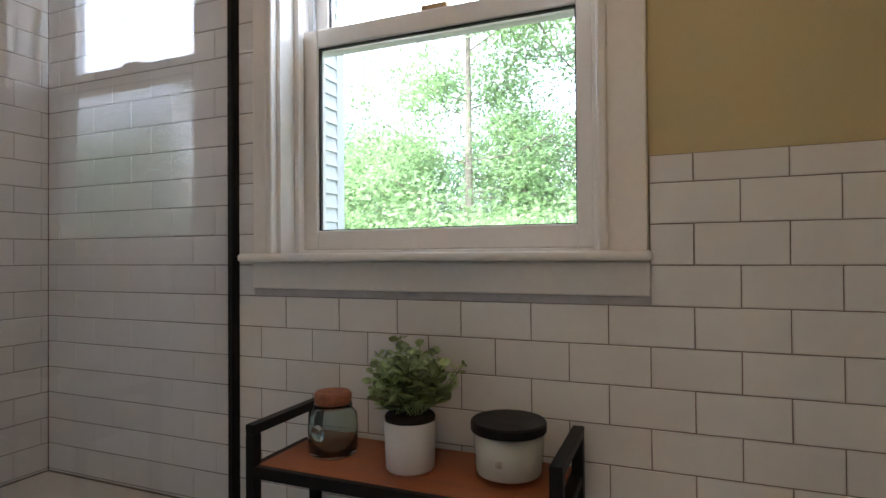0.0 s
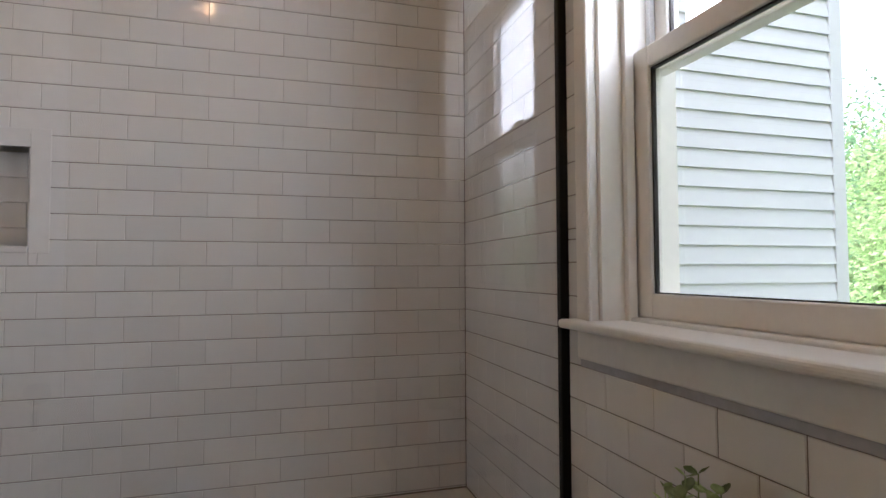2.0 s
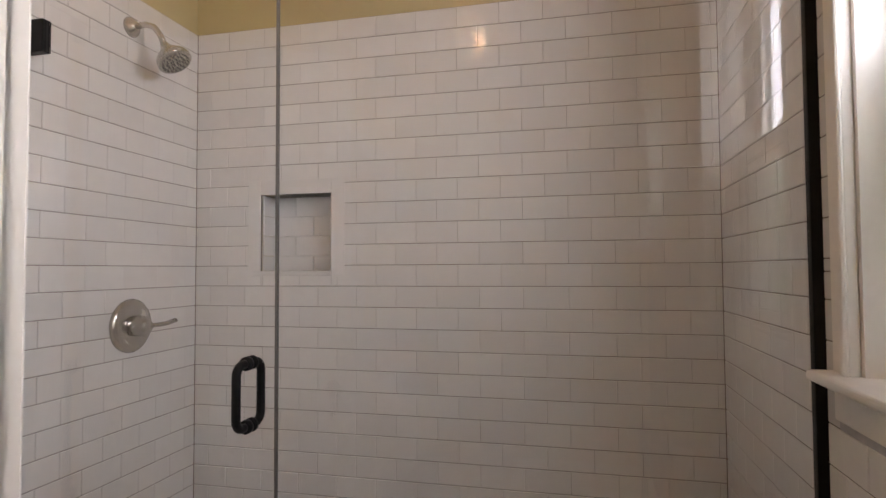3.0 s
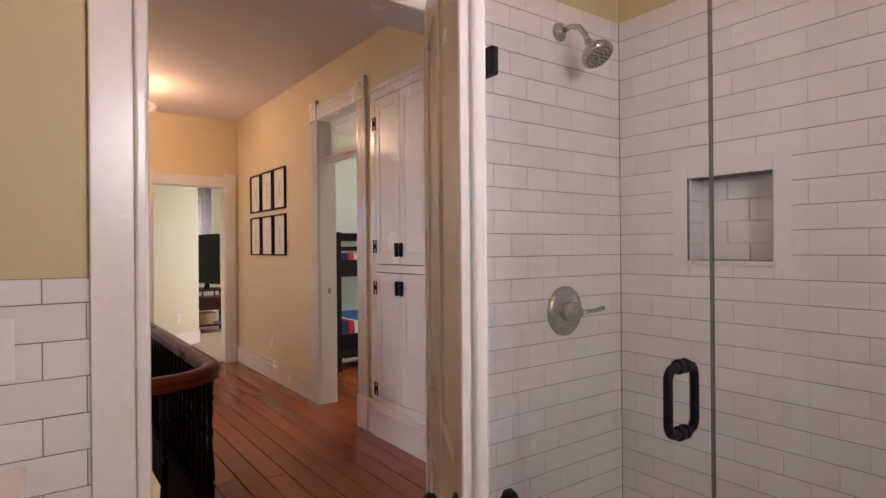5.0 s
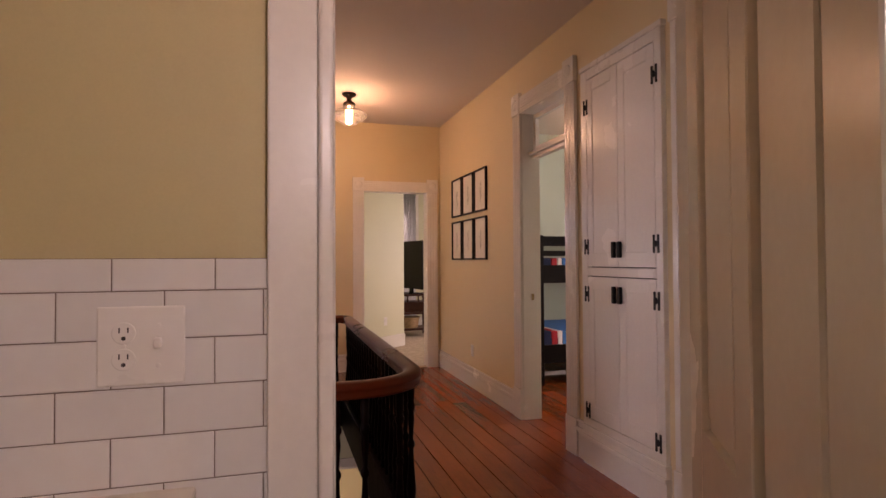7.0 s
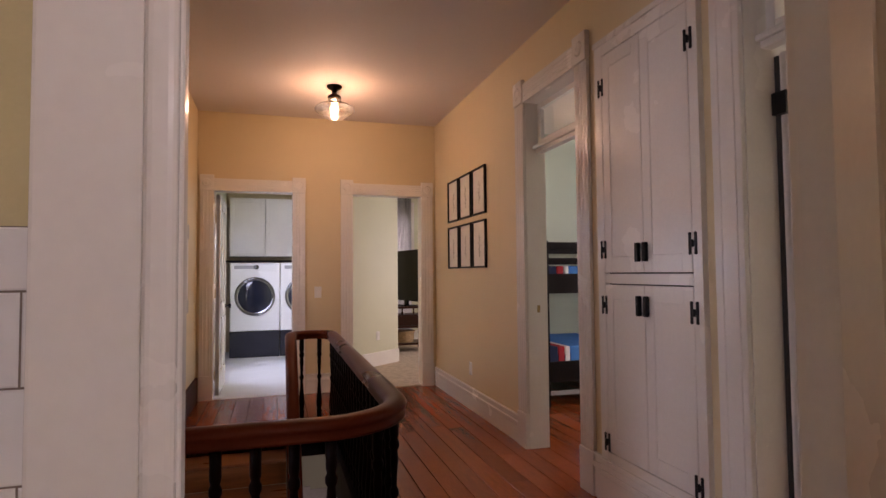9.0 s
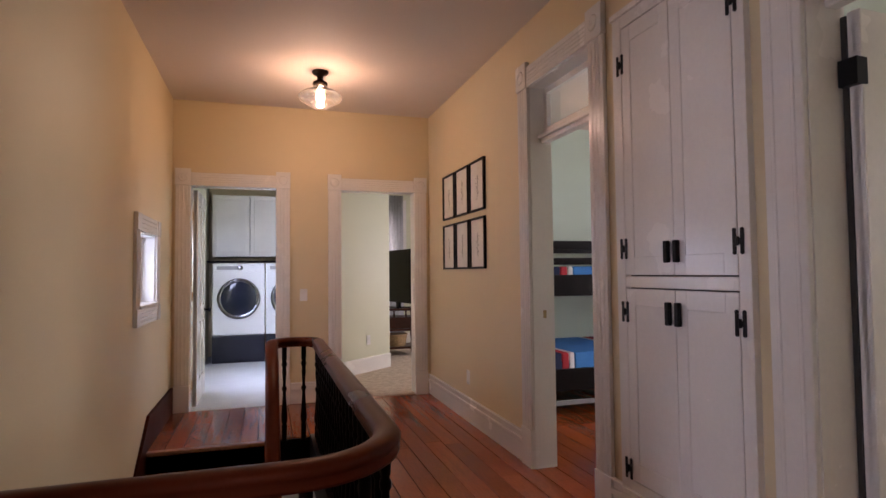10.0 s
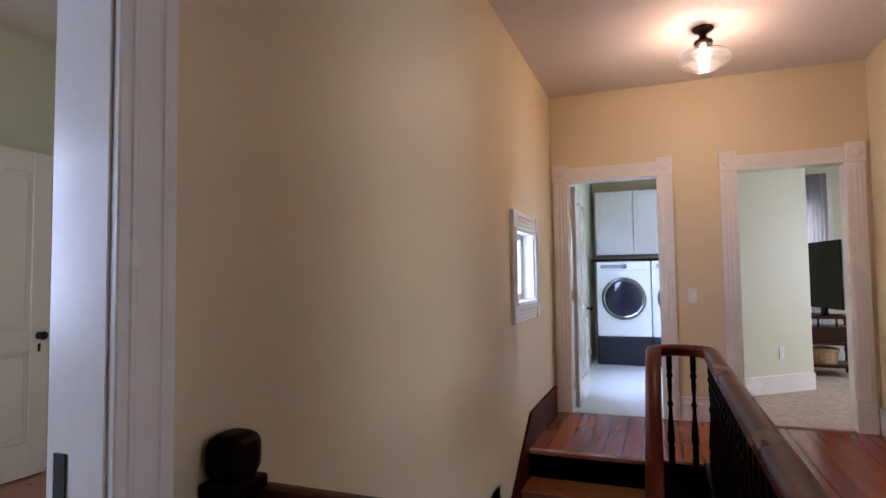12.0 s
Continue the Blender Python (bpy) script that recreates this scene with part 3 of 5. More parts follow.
# ---- bathroom ----
def sash_frame(t, name, x0, x1, z0, z1, y, rail=0.045, stile=0.045, thick=0.035, bottom=None):
    bm = bmesh.new()
    bot = bottom or rail
    for p, q, u, v in ((x0, x0 + stile, z0, z1), (x1 - stile, x1, z0, z1), (x0 + stile, x1 - stile, z0, z0 + bot), (x0 + stile, x1 - stile, z1 - rail, z1)):
        box(bm, p, q, y, y + thick, u, v, bevel=0.004)
    s = part(name, bm, WINTRIM, t)
    seal = bmesh.new()
    a, b, c, d = x0 + stile, x1 - stile, z0 + bot, z1 - rail
    for p, q, u, v in ((a, a + 0.004, c, d), (b - 0.003, b, c, d), (a, b, c, c + 0.0025), (a, b, d - 0.004, d)):
        box(seal, p, q, y + 0.008, y + 0.02, u, v)
    part("glazing_seal", seal, SLOT, s)
    g = part("pane", B(a, b, y + 0.014, y + 0.018, c, d), GLASS, s)
    g.visible_shadow = False
    return s


def bath_window():
    t = thing("window_1", Matrix.Identity(4), "white double-hung window, closed, with a deep sill and apron", "window", kind="structure")
    y = YW
    part("casing", B(-0.845, -0.785, y - 0.022, y, 1.075, 2.22, bevel=0.004), WINTRIM, t)
    part("casing_bead", B(-0.800, -0.780, y - 0.030, y - 0.02, 1.076, 2.22, bevel=0.005), WINTRIM, t)
    part("casing", B(0.0, 0.092, y - 0.022, y, 1.075, 2.22, bevel=0.004), WINTRIM, t)
    part("casing_bead", B(0.0, 0.02, y - 0.030, y - 0.02, 1.076, 2.22, bevel=0.005), WINTRIM, t)
    part("head_casing", B(-0.845, 0.092, y - 0.024, y, 2.221, 2.32, bevel=0.004), WINTRIM, t)
    part("window_sill", B(-0.862, 0.100, y - 0.062, y + 0.06, 1.058, 1.078, bevel=0.008, seg=3), WINTRIM, t)
    part("apron", B(-0.848, 0.096, y - 0.020, y, 0.990, 1.057, bevel=0.004), WINTRIM, t)
    # Grey strip paints the apron's shadow on the sliver of tile below it.
    part("apron_lip", B(-0.848, 0.096, y - 0.012, y - 0.003, 0.972, 0.991, bevel=0.002), SHADED_LIP, t)
    part("jamb", B(-0.80, -0.775, y, y + 0.2, 1.06, 2.22), WINTRIM, t)
    part("jamb", B(-0.005, 0.02, y, y + 0.2, 1.06, 2.22), WINTRIM, t)
    part("jamb_stop", B(-0.775, -0.760, y + 0.055, y + 0.078, 1.06, 2.22, bevel=0.003), WINTRIM, t)
    part("jamb_stop", B(-0.02, -0.005, y + 0.055, y + 0.078, 1.06, 2.22, bevel=0.003), WINTRIM, t)
    part("head_jamb", B(-0.80, 0.02, y, y + 0.2, 2.195, 2.22), WINTRIM, t)
    part("outer_sill", B(-0.80, 0.02, y + 0.06, y + 0.24, 1.045, 1.085, bevel=0.004), WINTRIM, t)
    sash_frame(t, "lower_sash", -0.774, -0.006, 1.085, 1.665, y + 0.085, rail=0.048, stile=0.05, bottom=0.052)
    sash_frame(t, "upper_sash", -0.774, -0.006, 1.62, 2.195, y + 0.135, rail=0.045, stile=0.05)
    part("sash_lock", B(-0.43, -0.36, y + 0.095, y + 0.13, 1.666, 1.682, bevel=0.004), BRASS, t)
    bm = bmesh.new()
    for k in (-0.775, -0.02):
        box(bm, k, k + 0.015, y + 0.12, y + 0.134, 1.09, 2.19)
    part("side_track", bm, SIDING, t)


# Grey holds the shade on the tile under the apron.
SHADED_LIP = mat("grey shaded tile sliver", (0.42, 0.41, 0.43), 0.8, 0.1, 20)
bath_window()


def niche():
    t = thing("shower_niche", Matrix.Identity(4), "recessed white tiled shower niche with a flat tile border", "niche", kind="structure")
    y0, y1, z0, z1, d = -0.498, -0.204, 1.262, 1.557, 0.09
    bm = B(XS - d - 0.02, XS - d, y0 - 0.02, y1 + 0.02, z0 - 0.02, z1 + 0.02)
    box(bm, XS - d, XS + 0.002, y0 - 0.02, y0, z0, z1), box(bm, XS - d, XS + 0.002, y1, y1 + 0.02, z0, z1)
    box(bm, XS - d, XS + 0.002, y0 - 0.02, y1 + 0.02, z1, z1 + 0.02)
    part("recess", bm, TILE, t)
    part("ledge", B(XS - d, XS + 0.016, y0 - 0.03, y1 + 0.0, z0 - 0.018, z0, bevel=0.003), TILE, t)
    for r, (lo, hi) in enumerate(((z0, 1.322), (1.322, 1.40), (1.40, 1.478), (1.478, z1))):
        ys = [y0] + [v for v in ((y0 + 0.10, y0 + 0.254) if r % 2 else (y0 + 0.177,))] + [y1]
        for a, b in zip(ys, ys[1:]):
            ob = new("tile", tile_mesh(b - a - TG, hi - lo - TG))
            ob.parent = t
            ob.matrix_local = placed("y", XS - d, 1) @ Matrix.Translation((-(a + b) / 2, 0.002, (lo + hi) / 2))
        for yy, rot in ((y0, 0), (y1, math.pi)):
            ob = new("tile", tile_mesh(d - TG, hi - lo - TG))
            ob.parent = t
            ob.matrix_local = Matrix.Translation((XS - d / 2, yy, (lo + hi) / 2)) @ Matrix.Rotation(rot, 4, "Z") @ Matrix.Translation((0, 0.002, 0))
    # flat border pieces
    for a, b, u, v in ((y0 - 0.055, y0, z0 - 0.02, z1 + 0.055), (y1, y1 + 0.055, z0 - 0.02, z1 + 0.055), (y0, y1, z1, z1 + 0.055)):
        part("border", B(XS + 0.009, XS + 0.0125, a + 0.001, b - 0.001, u, v, bevel=0.001, seg=1), TILE, t)


niche()
solid("shower_bench", B(XS + 0.01, -0.95, 0.70, YW - 0.01, 0.30, 0.418, bevel=0.004), BENCH, "beige stone shower bench top", "bench")
solid("shower_bench_base", B(XS + 0.01, -0.96, 0.72, YW - 0.01, 0.0, 0.30), TILE, "tiled base under the shower bench", "bench")

GX = -0.911
JY = -0.010


def shower_glass():
    t = thing("shower_screen", Matrix.Identity(4), "frameless clear glass shower screen in a black wall channel", "shower screen")
    p = part("fixed_pane", B(GX - 0.005, GX + 0.005, JY + 0.002, YW - 0.012, 0.05, 2.20), GLASS, t)
    p.visible_shadow = False
    part("wall_channel", B(GX - 0.013, GX + 0.013, YW - 0.030, YW - 0.008, 0.0, 2.26, bevel=0.002), BLACK, t)
    part("floor_channel", B(GX - 0.012, GX + 0.012, JY, YW - 0.03, 0.03, 0.055), BLACK, t)
    part("curb", B(GX - 0.06, GX + 0.06, YD + 0.01, YW - 0.01, 0.0, 0.03), BENCH, t)
    d = thing("shower_door", Matrix.Identity(4), "clear glass shower door with a black pull handle, closed", "shower door")
    q = part("door_pane", B(GX - 0.005, GX + 0.005, YD + 0.022, JY - 0.003, 0.05, 2.20), GLASS, d)
    q.visible_shadow = False
    part("edge_seal", B(GX - 0.006, GX + 0.006, JY - 0.004, JY + 0.002, 0.05, 2.20), SEAL, d)
    for z in (1.905, 0.30):
        part("hinge", B(GX - 0.016, GX + 0.016, YD + 0.010, YD + 0.092, z - 0.045, z + 0.045, bevel=0.003), BLACK, d, "square black hinge")
    hy, z0, z1 = JY - 0.074, 0.892, 1.042
    for s in (1, -1):
        pts = []
        r = 0.025
        pts.append((GX, hy, z0))
        pts.append((GX + s * 0.03, hy, z0))
        for k in range(1, 7):
            a = k / 6 * math.pi / 2
            pts.append((GX + s * (0.03 + r * math.sin(a)), hy, z0 + r - r * math.cos(a)))
        for k in range(0, 7):
            a = k / 6 * math.pi / 2
            pts.append((GX + s * (0.03 + r * math.cos(a)), hy, z1 - r + r * math.sin(a)))
        pts.append((GX, hy, z1))
        part("handle", sweep(pts, circle(0.0105, 12), up=(0, 1, 0)), BLACK, d, "matte black tubular pull", smooth=True)
        for z in (z0, z1):
            part("handle_washer", lathe([(0.012, 0.006), (0.017, 0.006), (0.017, 0.018), (0.012, 0.02)], 16, "x", at=(GX, hy, z)) if s > 0 else lathe([(0.012, -0.02), (0.017, -0.018), (0.017, -0.006), (0.012, -0.006)], 16, "x", at=(GX, hy, z)), BLACK, d, smooth=True)


SEAL = mat("grey vinyl seal", (0.16, 0.15, 0.14), 0.4)
shower_glass()


def shower_valve():
    t = thing("shower_valve", pose(-1.312, YD + 0.012, 1.080) @ Matrix.Scale(1.06, 4), "brushed nickel shower valve with a round plate and lever", "shower valve")
    part("plate", lathe([(0.001, 0.0), (0.086, 0.0), (0.086, 0.004), (0.078, 0.012), (0.06, 0.016), (0.001, 0.017)], 40, "y"), NICKEL, t, smooth=True)
    part("hub", lathe([(0.034, 0.015), (0.032, 0.035), (0.027, 0.045), (0.025, 0.062), (0.018, 0.07), (0.001, 0.071)], 28, "y"), NICKEL, t, smooth=True)
    part("lever", sweep([(0, 0.058, 0), (-0.03, 0.07, 0.001), (-0.06, 0.085, 0.004), (-0.09, 0.095, 0.012)], [(a * 1.3, b * 0.8) for a, b in circle(0.009, 10)]), NICKEL, t, smooth=True)


def shower_head():
    t = thing("wall_shower", pose(-1.296, YD + 0.012, 2.100) @ Matrix.Scale(1.08, 4), "brushed nickel shower head on a bent arm", "shower head")
    part("flange", lathe([(0.001, 0), (0.032, 0), (0.030, 0.008), (0.016, 0.02), (0.011, 0.024)], 24, "y"), NICKEL, t, smooth=True)
    part("arm", sweep([(0, 0.015, 0), (0, 0.055, 0.003), (0, 0.085, -0.008), (0, 0.108, -0.036), (0, 0.122, -0.066)], circle(0.0095, 12), up=(1, 0, 0)), NICKEL, t, smooth=True)
    h = part("head", lathe([(0.012, 0.0), (0.016, -0.012), (0.020, -0.02), (0.030, -0.032), (0.048, -0.052), (0.052, -0.062), (0.052, -0.072), (0.046, -0.076), (0.001, -0.074)], 32), NICKEL, t, smooth=True)
    h.matrix_local = Matrix.Translation((0, 0.122, -0.066)) @ Matrix.Rotation(radians(34), 4, "X")
    bm = bmesh.new()
    for r, n in ((0.012, 6), (0.026, 12), (0.039, 18)):
        for k in range(n):
            a = 2 * math.pi * k / n
            lathe([(0.0028, -0.079), (0.0022, -0.074)], 6, bm=bm, at=(r * math.cos(a), r * math.sin(a), 0))
    part("nozzles", bm, SLOT, h)


shower_valve(), shower_head()


def rack():
    t = thing("shelf_rack", Matrix.Identity(4), "black metal rack with a reddish wooden shelf", "shelf")
    x0, x1, y0, y1, zs = -0.650, -0.040, 0.905, 1.135, 0.655
    q = 0.011
    shelf = part("top_shelf", B(x0 + 0.012, x1 - 0.012, y0 + 0.012, y1 - 0.002, zs - 0.018, zs, bevel=0.002), SHELFWOOD, t, "reddish brown wooden shelf board")
    part("lower_shelf", B(x0 + 0.012, x1 - 0.012, y0 + 0.012, y1 - 0.002, 0.35, 0.368, bevel=0.002), SHELFWOOD, t)
    for x in (x0, x1):
        for y in (y0, y1 - 0.02):
            part("post", B(x - q, x + q, y - q + 0.01, y + q + 0.01, 0, zs + 0.06, bevel=0.002), BLACK, t)
        part("end_rail", B(x - q, x + q, y0 - q + 0.01, y1 + q - 0.01, zs + 0.06, zs + 0.08, bevel=0.002), BLACK, t)
        part("end_bar", B(x - q, x + q, y0 + 0.022, y1 - 0.032, zs - 0.024, zs - 0.004, bevel=0.002), BLACK, t)
    for y in (y0 + 0.01, y1 - 0.01):
        part("front_bar", B(x0 + q, x1 - q, y - q, y + q, zs - 0.026, zs - 0.006 if y > 1 else zs - 0.002, bevel=0.002), BLACK, t)


rack()
ZSH = 0.655


def jar():
    t = thing("glass_jar", pose(-0.534, 1.025, ZSH) @ Matrix.Scale(1.08, 4), "squat greenish glass jar with a cork lid on the rack", "jar")
    prof = [(0.001, 0.0), (0.042, 0.0), (0.048, 0.006), (0.049, 0.05), (0.047, 0.078), (0.038, 0.088), (0.037, 0.098), (0.034, 0.098), (0.035, 0.087), (0.044, 0.076), (0.046, 0.05), (0.045, 0.01), (0.001, 0.008)]
    g = part("glass_body", lathe(prof, 32), GREENGLASS, t, smooth=True)
    g.visible_shadow = False
    part("cork_lid", lathe([(0.001, 0.092), (0.030, 0.092), (0.032, 0.099), (0.036, 0.100), (0.0365, 0.116), (0.033, 0.120), (0.001, 0.120)], 24), CORK, t, "crumbly reddish cork lid")
    part("relief_badge", lathe([(0.001, 0.0), (0.016, 0.0), (0.014, 0.003), (0.001, 0.003)], 16, "y", at=(0, -0.0515, 0.052)), GREENGLASS, t, smooth=True)


def candle():
    t = thing("candle", pose(-0.153, 1.033, ZSH), "white candle in a thick glass tumbler with a black lid", "candle")
    tg = part("tumbler", lathe([(0.001, 0), (0.058, 0), (0.063, 0.006), (0.0675, 0.089), (0.0658, 0.089), (0.0612, 0.011), (0.001, 0.010)], 36), CLEAR, t, smooth=True)
    tg.visible_shadow = False
    part("wax", lathe([(0.001, 0.0115), (0.0585, 0.0115), (0.0605, 0.015), (0.0640, 0.084), (0.001, 0.0845)], 36), WAX, t, smooth=True)
    part("lid", lathe([(0.001, 0.0895), (0.070, 0.0895), (0.0708, 0.092), (0.0708, 0.105), (0.068, 0.108), (0.001, 0.107)], 40), BLACK, t, "round matte black lid")
    part("badge", B(-0.006, 0.006, -0.0690, -0.0665, 0.040, 0.052), INK, t)


def plant():
    t = thing("potted_plant", pose(-0.347, 1.012, ZSH) @ Matrix.Scale(1.14, 4), "small eucalyptus plant in a white pot on the rack", "plant")
    part("pot", lathe([(0.001, 0), (0.040, 0), (0.042, 0.003), (0.045, 0.083), (0.0445, 0.084), (0.0435, 0.0835), (0.042, 0.078), (0.001, 0.077)], 36), POT, t, smooth=True)
    part("soil", lathe([(0.001, 0.0775), (0.0425, 0.0785), (0.0440, 0.089), (0.041, 0.093), (0.001, 0.094)], 28), SOIL, t)
    rng = random.Random(7)
    leaves, stems = bmesh.new(), bmesh.new()
    for s in range(46):
        az = rng.uniform(0, 2 * math.pi)
        lean = rng.uniform(0.0, 1.0) ** 0.9 * 0.92
        ln = rng.uniform(0.060, 0.125) * (1.0 - 0.16 * lean) + (0.026 if s % 6 == 0 else 0.0)
        base = Vector((rng.uniform(-0.022, 0.022), rng.uniform(-0.022, 0.022), 0.088))
        d = Vector((math.cos(az) * math.sin(lean), math.sin(az) * math.sin(lean), math.cos(lean)))
        pts = [base + d * ln * k / 5 + Vector((0, 0, 0.026 * lean * (k / 5) ** 2)) for k in range(6)]
        sweep(pts, circle(0.0010, 4), bm=stems, up=(0.3, 0.2, 0.9))
        n = rng.randint(5, 7)
        for k in range(n):
            f = 0.30 + 0.70 * k / (n - 1)
            i = min(4, int(f * 5))
            p = pts[i].lerp(pts[i + 1], f * 5 - i)
            size = (0.0205 * (1 - 0.66 * f) + 0.0030) * rng.uniform(0.75, 1.25)
            turn = az + math.pi / 2 * (k % 2) + rng.uniform(-0.4, 0.4)
            for side in (0, math.pi):
                o = (Vector((math.cos(turn + side), math.sin(turn + side), 0)) + d * rng.uniform(0.35, 0.9)).normalized()
                w = o.cross(d + Vector((rng.uniform(-0.3, 0.3), rng.uniform(-0.3, 0.3), 0))).normalized()
                up = w.cross(o)
                m0 = leaves.verts.new(p)
                m1 = leaves.verts.new(p + o * size * 0.9 - up * size * 0.14)
                m2 = leaves.verts.new(p + o * size * 1.75)
                for g in (1, -1):
                    e1 = leaves.verts.new(p + o * size * 0.45 + w * size * 0.50 * g)
                    e2 = leaves.verts.new(p + o * size * 1.05 + w * size * 0.66 * g + up * size * 0.08)
                    e3 = leaves.verts.new(p + o * size * 1.55 + w * size * 0.34 * g)
                    leaves.faces.new((m0, e1, e2, m1) if g > 0 else (m0, m1, e2, e1))
                    leaves.faces.new((m1, e2, e3, m2) if g > 0 else (m1, m2, e3, e2))
    tagged(part("stem", stems, LEAF, t), kind="stuff")
    tagged(part("leaves", leaves, LEAF, t, "grey-green round eucalyptus leaves"), kind="stuff")


jar(), candle(), plant()


def outlet_plate():
    t = thing("outlet_plate", placed("x", YD + 0.0105, 1) @ Matrix.Translation((0.366, 0, 1.118)) @ Matrix.Scale(1.07, 4), "white two-gang plate with an outlet and a toggle switch", "outlet")
    part("plate", B(-0.060, 0.060, 0, 0.006, -0.059, 0.059, bevel=0.003), PLASTIC, t)
    for z in (0.0195, -0.0195):
        s = part("socket", lathe([(0.001, 0.0075), (0.0155, 0.0075), (0.0165, 0.006)], 24, "y", at=(0.0235, 0, z)), PLASTIC, t)
        bm = B(0.0235 - 0.0068, 0.0235 - 0.0048, 0.0074, 0.0078, z + 0.0005, z + 0.0085)
        box(bm, 0.0235 + 0.0048, 0.0235 + 0.0068, 0.0074, 0.0078, z + 0.0005, z + 0.0085)
        lathe([(0.0032, 0.0074), (0.0032, 0.0079)], 10, "y", bm=bm, at=(0.0235, 0, z - 0.0075))
        part("slots", bm, SLOT, s)
    part("toggle_slot", B(-0.0235 - 0.0065, -0.0235 + 0.0065, 0.0055, 0.0064, -0.0135, 0.0135), WINTRIM, t)
    part("toggle", B(-0.0235 - 0.0048, -0.0235 + 0.0048, 0.005, 0.020, -0.002, 0.012, bevel=0.002), PLASTIC, t)
    for x, z in ((-0.0235, 0.03), (-0.0235, -0.03), (0.0235, 0.0)):
        part("screw", lathe([(0.001, 0.0068), (0.003, 0.0068), (0.0034, 0.006)], 10, "y", at=(x, 0, z)), PLASTIC, t)


outlet_plate()


def vanity():
    t = thing("vanity", Matrix.Identity(4), "white vanity cabinet under the countertop", "vanity")
    part("body", B(0.31, 1.5, YD + 0.012, YD + 0.46, 0.0, 0.855), TRIM, t)
    part("door", B(0.34, 0.88, YD + 0.46, YD + 0.478, 0.1, 0.83, bevel=0.004), TRIM, t)
    part("door", B(0.90, 1.46, YD + 0.46, YD + 0.478, 0.1, 0.83, bevel=0.004), TRIM, t)
    c = thing("countertop", Matrix.Identity(4), "white countertop on the vanity", "countertop")
    part("slab", B(0.284, 1.52, YD + 0.011, YD + 0.50, 0.856, 0.886, bevel=0.006), COUNTER, c)


vanity()


def panel_door(name, m, w, h, label, panels=((0.10, 0.90), (1.02, 1.92)), knob_x=None, knob=BLACK, thick=0.042, stile=0.11, rows=None):
    """A leaf hinged at x = 0, along +x, with recessed panels on both faces."""
    t = thing(name, m, label, "door")
    bm = bmesh.new()
    mid = w / 2
    cols = ((stile, mid - 0.045), (mid + 0.045, w - stile))
    ys = rows or ((0.22, 0.78), (0.92, h - 0.13))
    core = 0.012
    box(bm, 0, w, -core / 2, core / 2, 0.01, h)
    for s, e in ((0, stile), (mid - 0.045, mid + 0.045), (w - stile, w)):
        box(bm, s, e, -thick / 2, thick / 2, 0.01, h, bevel=0.003, seg=1)
    zs = [0.01] + [v for r in ys for v in r] + [h]
    for u, v in zip(zs[::2], zs[1::2]):
        for s, e in cols:
            box(bm, s - 0.001, e + 0.001, -thick / 2 + 0.001, thick / 2 - 0.001, u, v)
    for u, v in ys:
        for s, e in cols:
            for side in (-1, 1):
                a, b = sorted((side * core / 2, side * (core / 2 + 0.010)))
                box(bm, s + 0.03, e - 0.03, a, b, u + 0.03, v - 0.03, bevel=0.004, seg=1)
    part("leaf", bm, TRIM, t)
    kx = knob_x or w - 0.06
    for s in (-1, 1):
        part("knob", lathe([(0.024, s * (thick / 2)), (0.024, s * (thick / 2 + 0.005)), (0.010, s * (thick / 2 + 0.01)), (0.010, s * (thick / 2 + 0.03)), (0.024, s * (thick / 2 + 0.038)), (0.027, s * (thick / 2 + 0.05)), (0.018, s * (thick / 2 + 0.06)), (0.001, s * (thick / 2 + 0.062))], 20, "y", at=(kx, 0, 0.87)), knob, t, "dark door knob", smooth=True)
        part("key_plate", B(kx - 0.008, kx + 0.008, min(s * thick / 2, s * (thick / 2 + 0.003)), max(s * thick / 2, s * (thick / 2 + 0.003)), 0.77, 0.82), knob, t)
    return t


bath_angle = radians(59.5)
panel_door("door_bathroom", Matrix.Translation((-0.712, YD + 0.02, 0)) @ Matrix.Rotation(bath_angle, 4, "Z"), 0.812, 2.01, "white painted panel door standing open into the bathroom", thick=0.045)
panel_door("door_front_room", Matrix.Translation((XR - 0.145, -1.878, 0)) @ Matrix.Rotation(radians(183), 4, "Z"), 0.72, 2.04, "white panel door standing open into the front room")
part("hinge", B(-0.028, 0.022, -0.024, 0.036, 1.80, 1.885, bevel=0.002), BLACK, bpy.data.objects["door_front_room"], "black butt hinge")
# Dark strip added for the shade in the crack between leaf and jamb.
part("weather_seal", B(-0.004, 0.010, 0.021, 0.038, 0.02, 2.03), SLOT, bpy.data.objects["door_front_room"], "dark strip standing in for the shade in the hinge gap")
panel_door("door_laundry", Matrix.Translation((0.542, YF - 0.15, 0)) @ Matrix.Rotation(radians(-90), 4, "Z"), 0.72, 2.03, "white panel door standing open into the laundry")
panel_door("door_side_room", Matrix.Translation((3.56, -2.80, 0)) @ Matrix.Rotation(radians(-94), 4, "Z"), 0.76, 2.03, "white panel door folded back against the side room wall")


def bath_light():
    t = thing("bathroom_ceiling_light", pose(-0.09, 0.11, ZC), "flush bathroom ceiling light with a lit bulb", "ceiling light")
    part("canopy", lathe([(0.001, 0), (0.07, 0), (0.068, -0.015), (0.03, -0.025), (0.020, -0.032)], 24), BLACK, t, smooth=True)
    part("bulb", lathe([(0.012, -0.030), (0.016, -0.045), (0.024, -0.065), (0.022, -0.085), (0.001, -0.095)], 16), BULB, t, smooth=True)


bath_light()
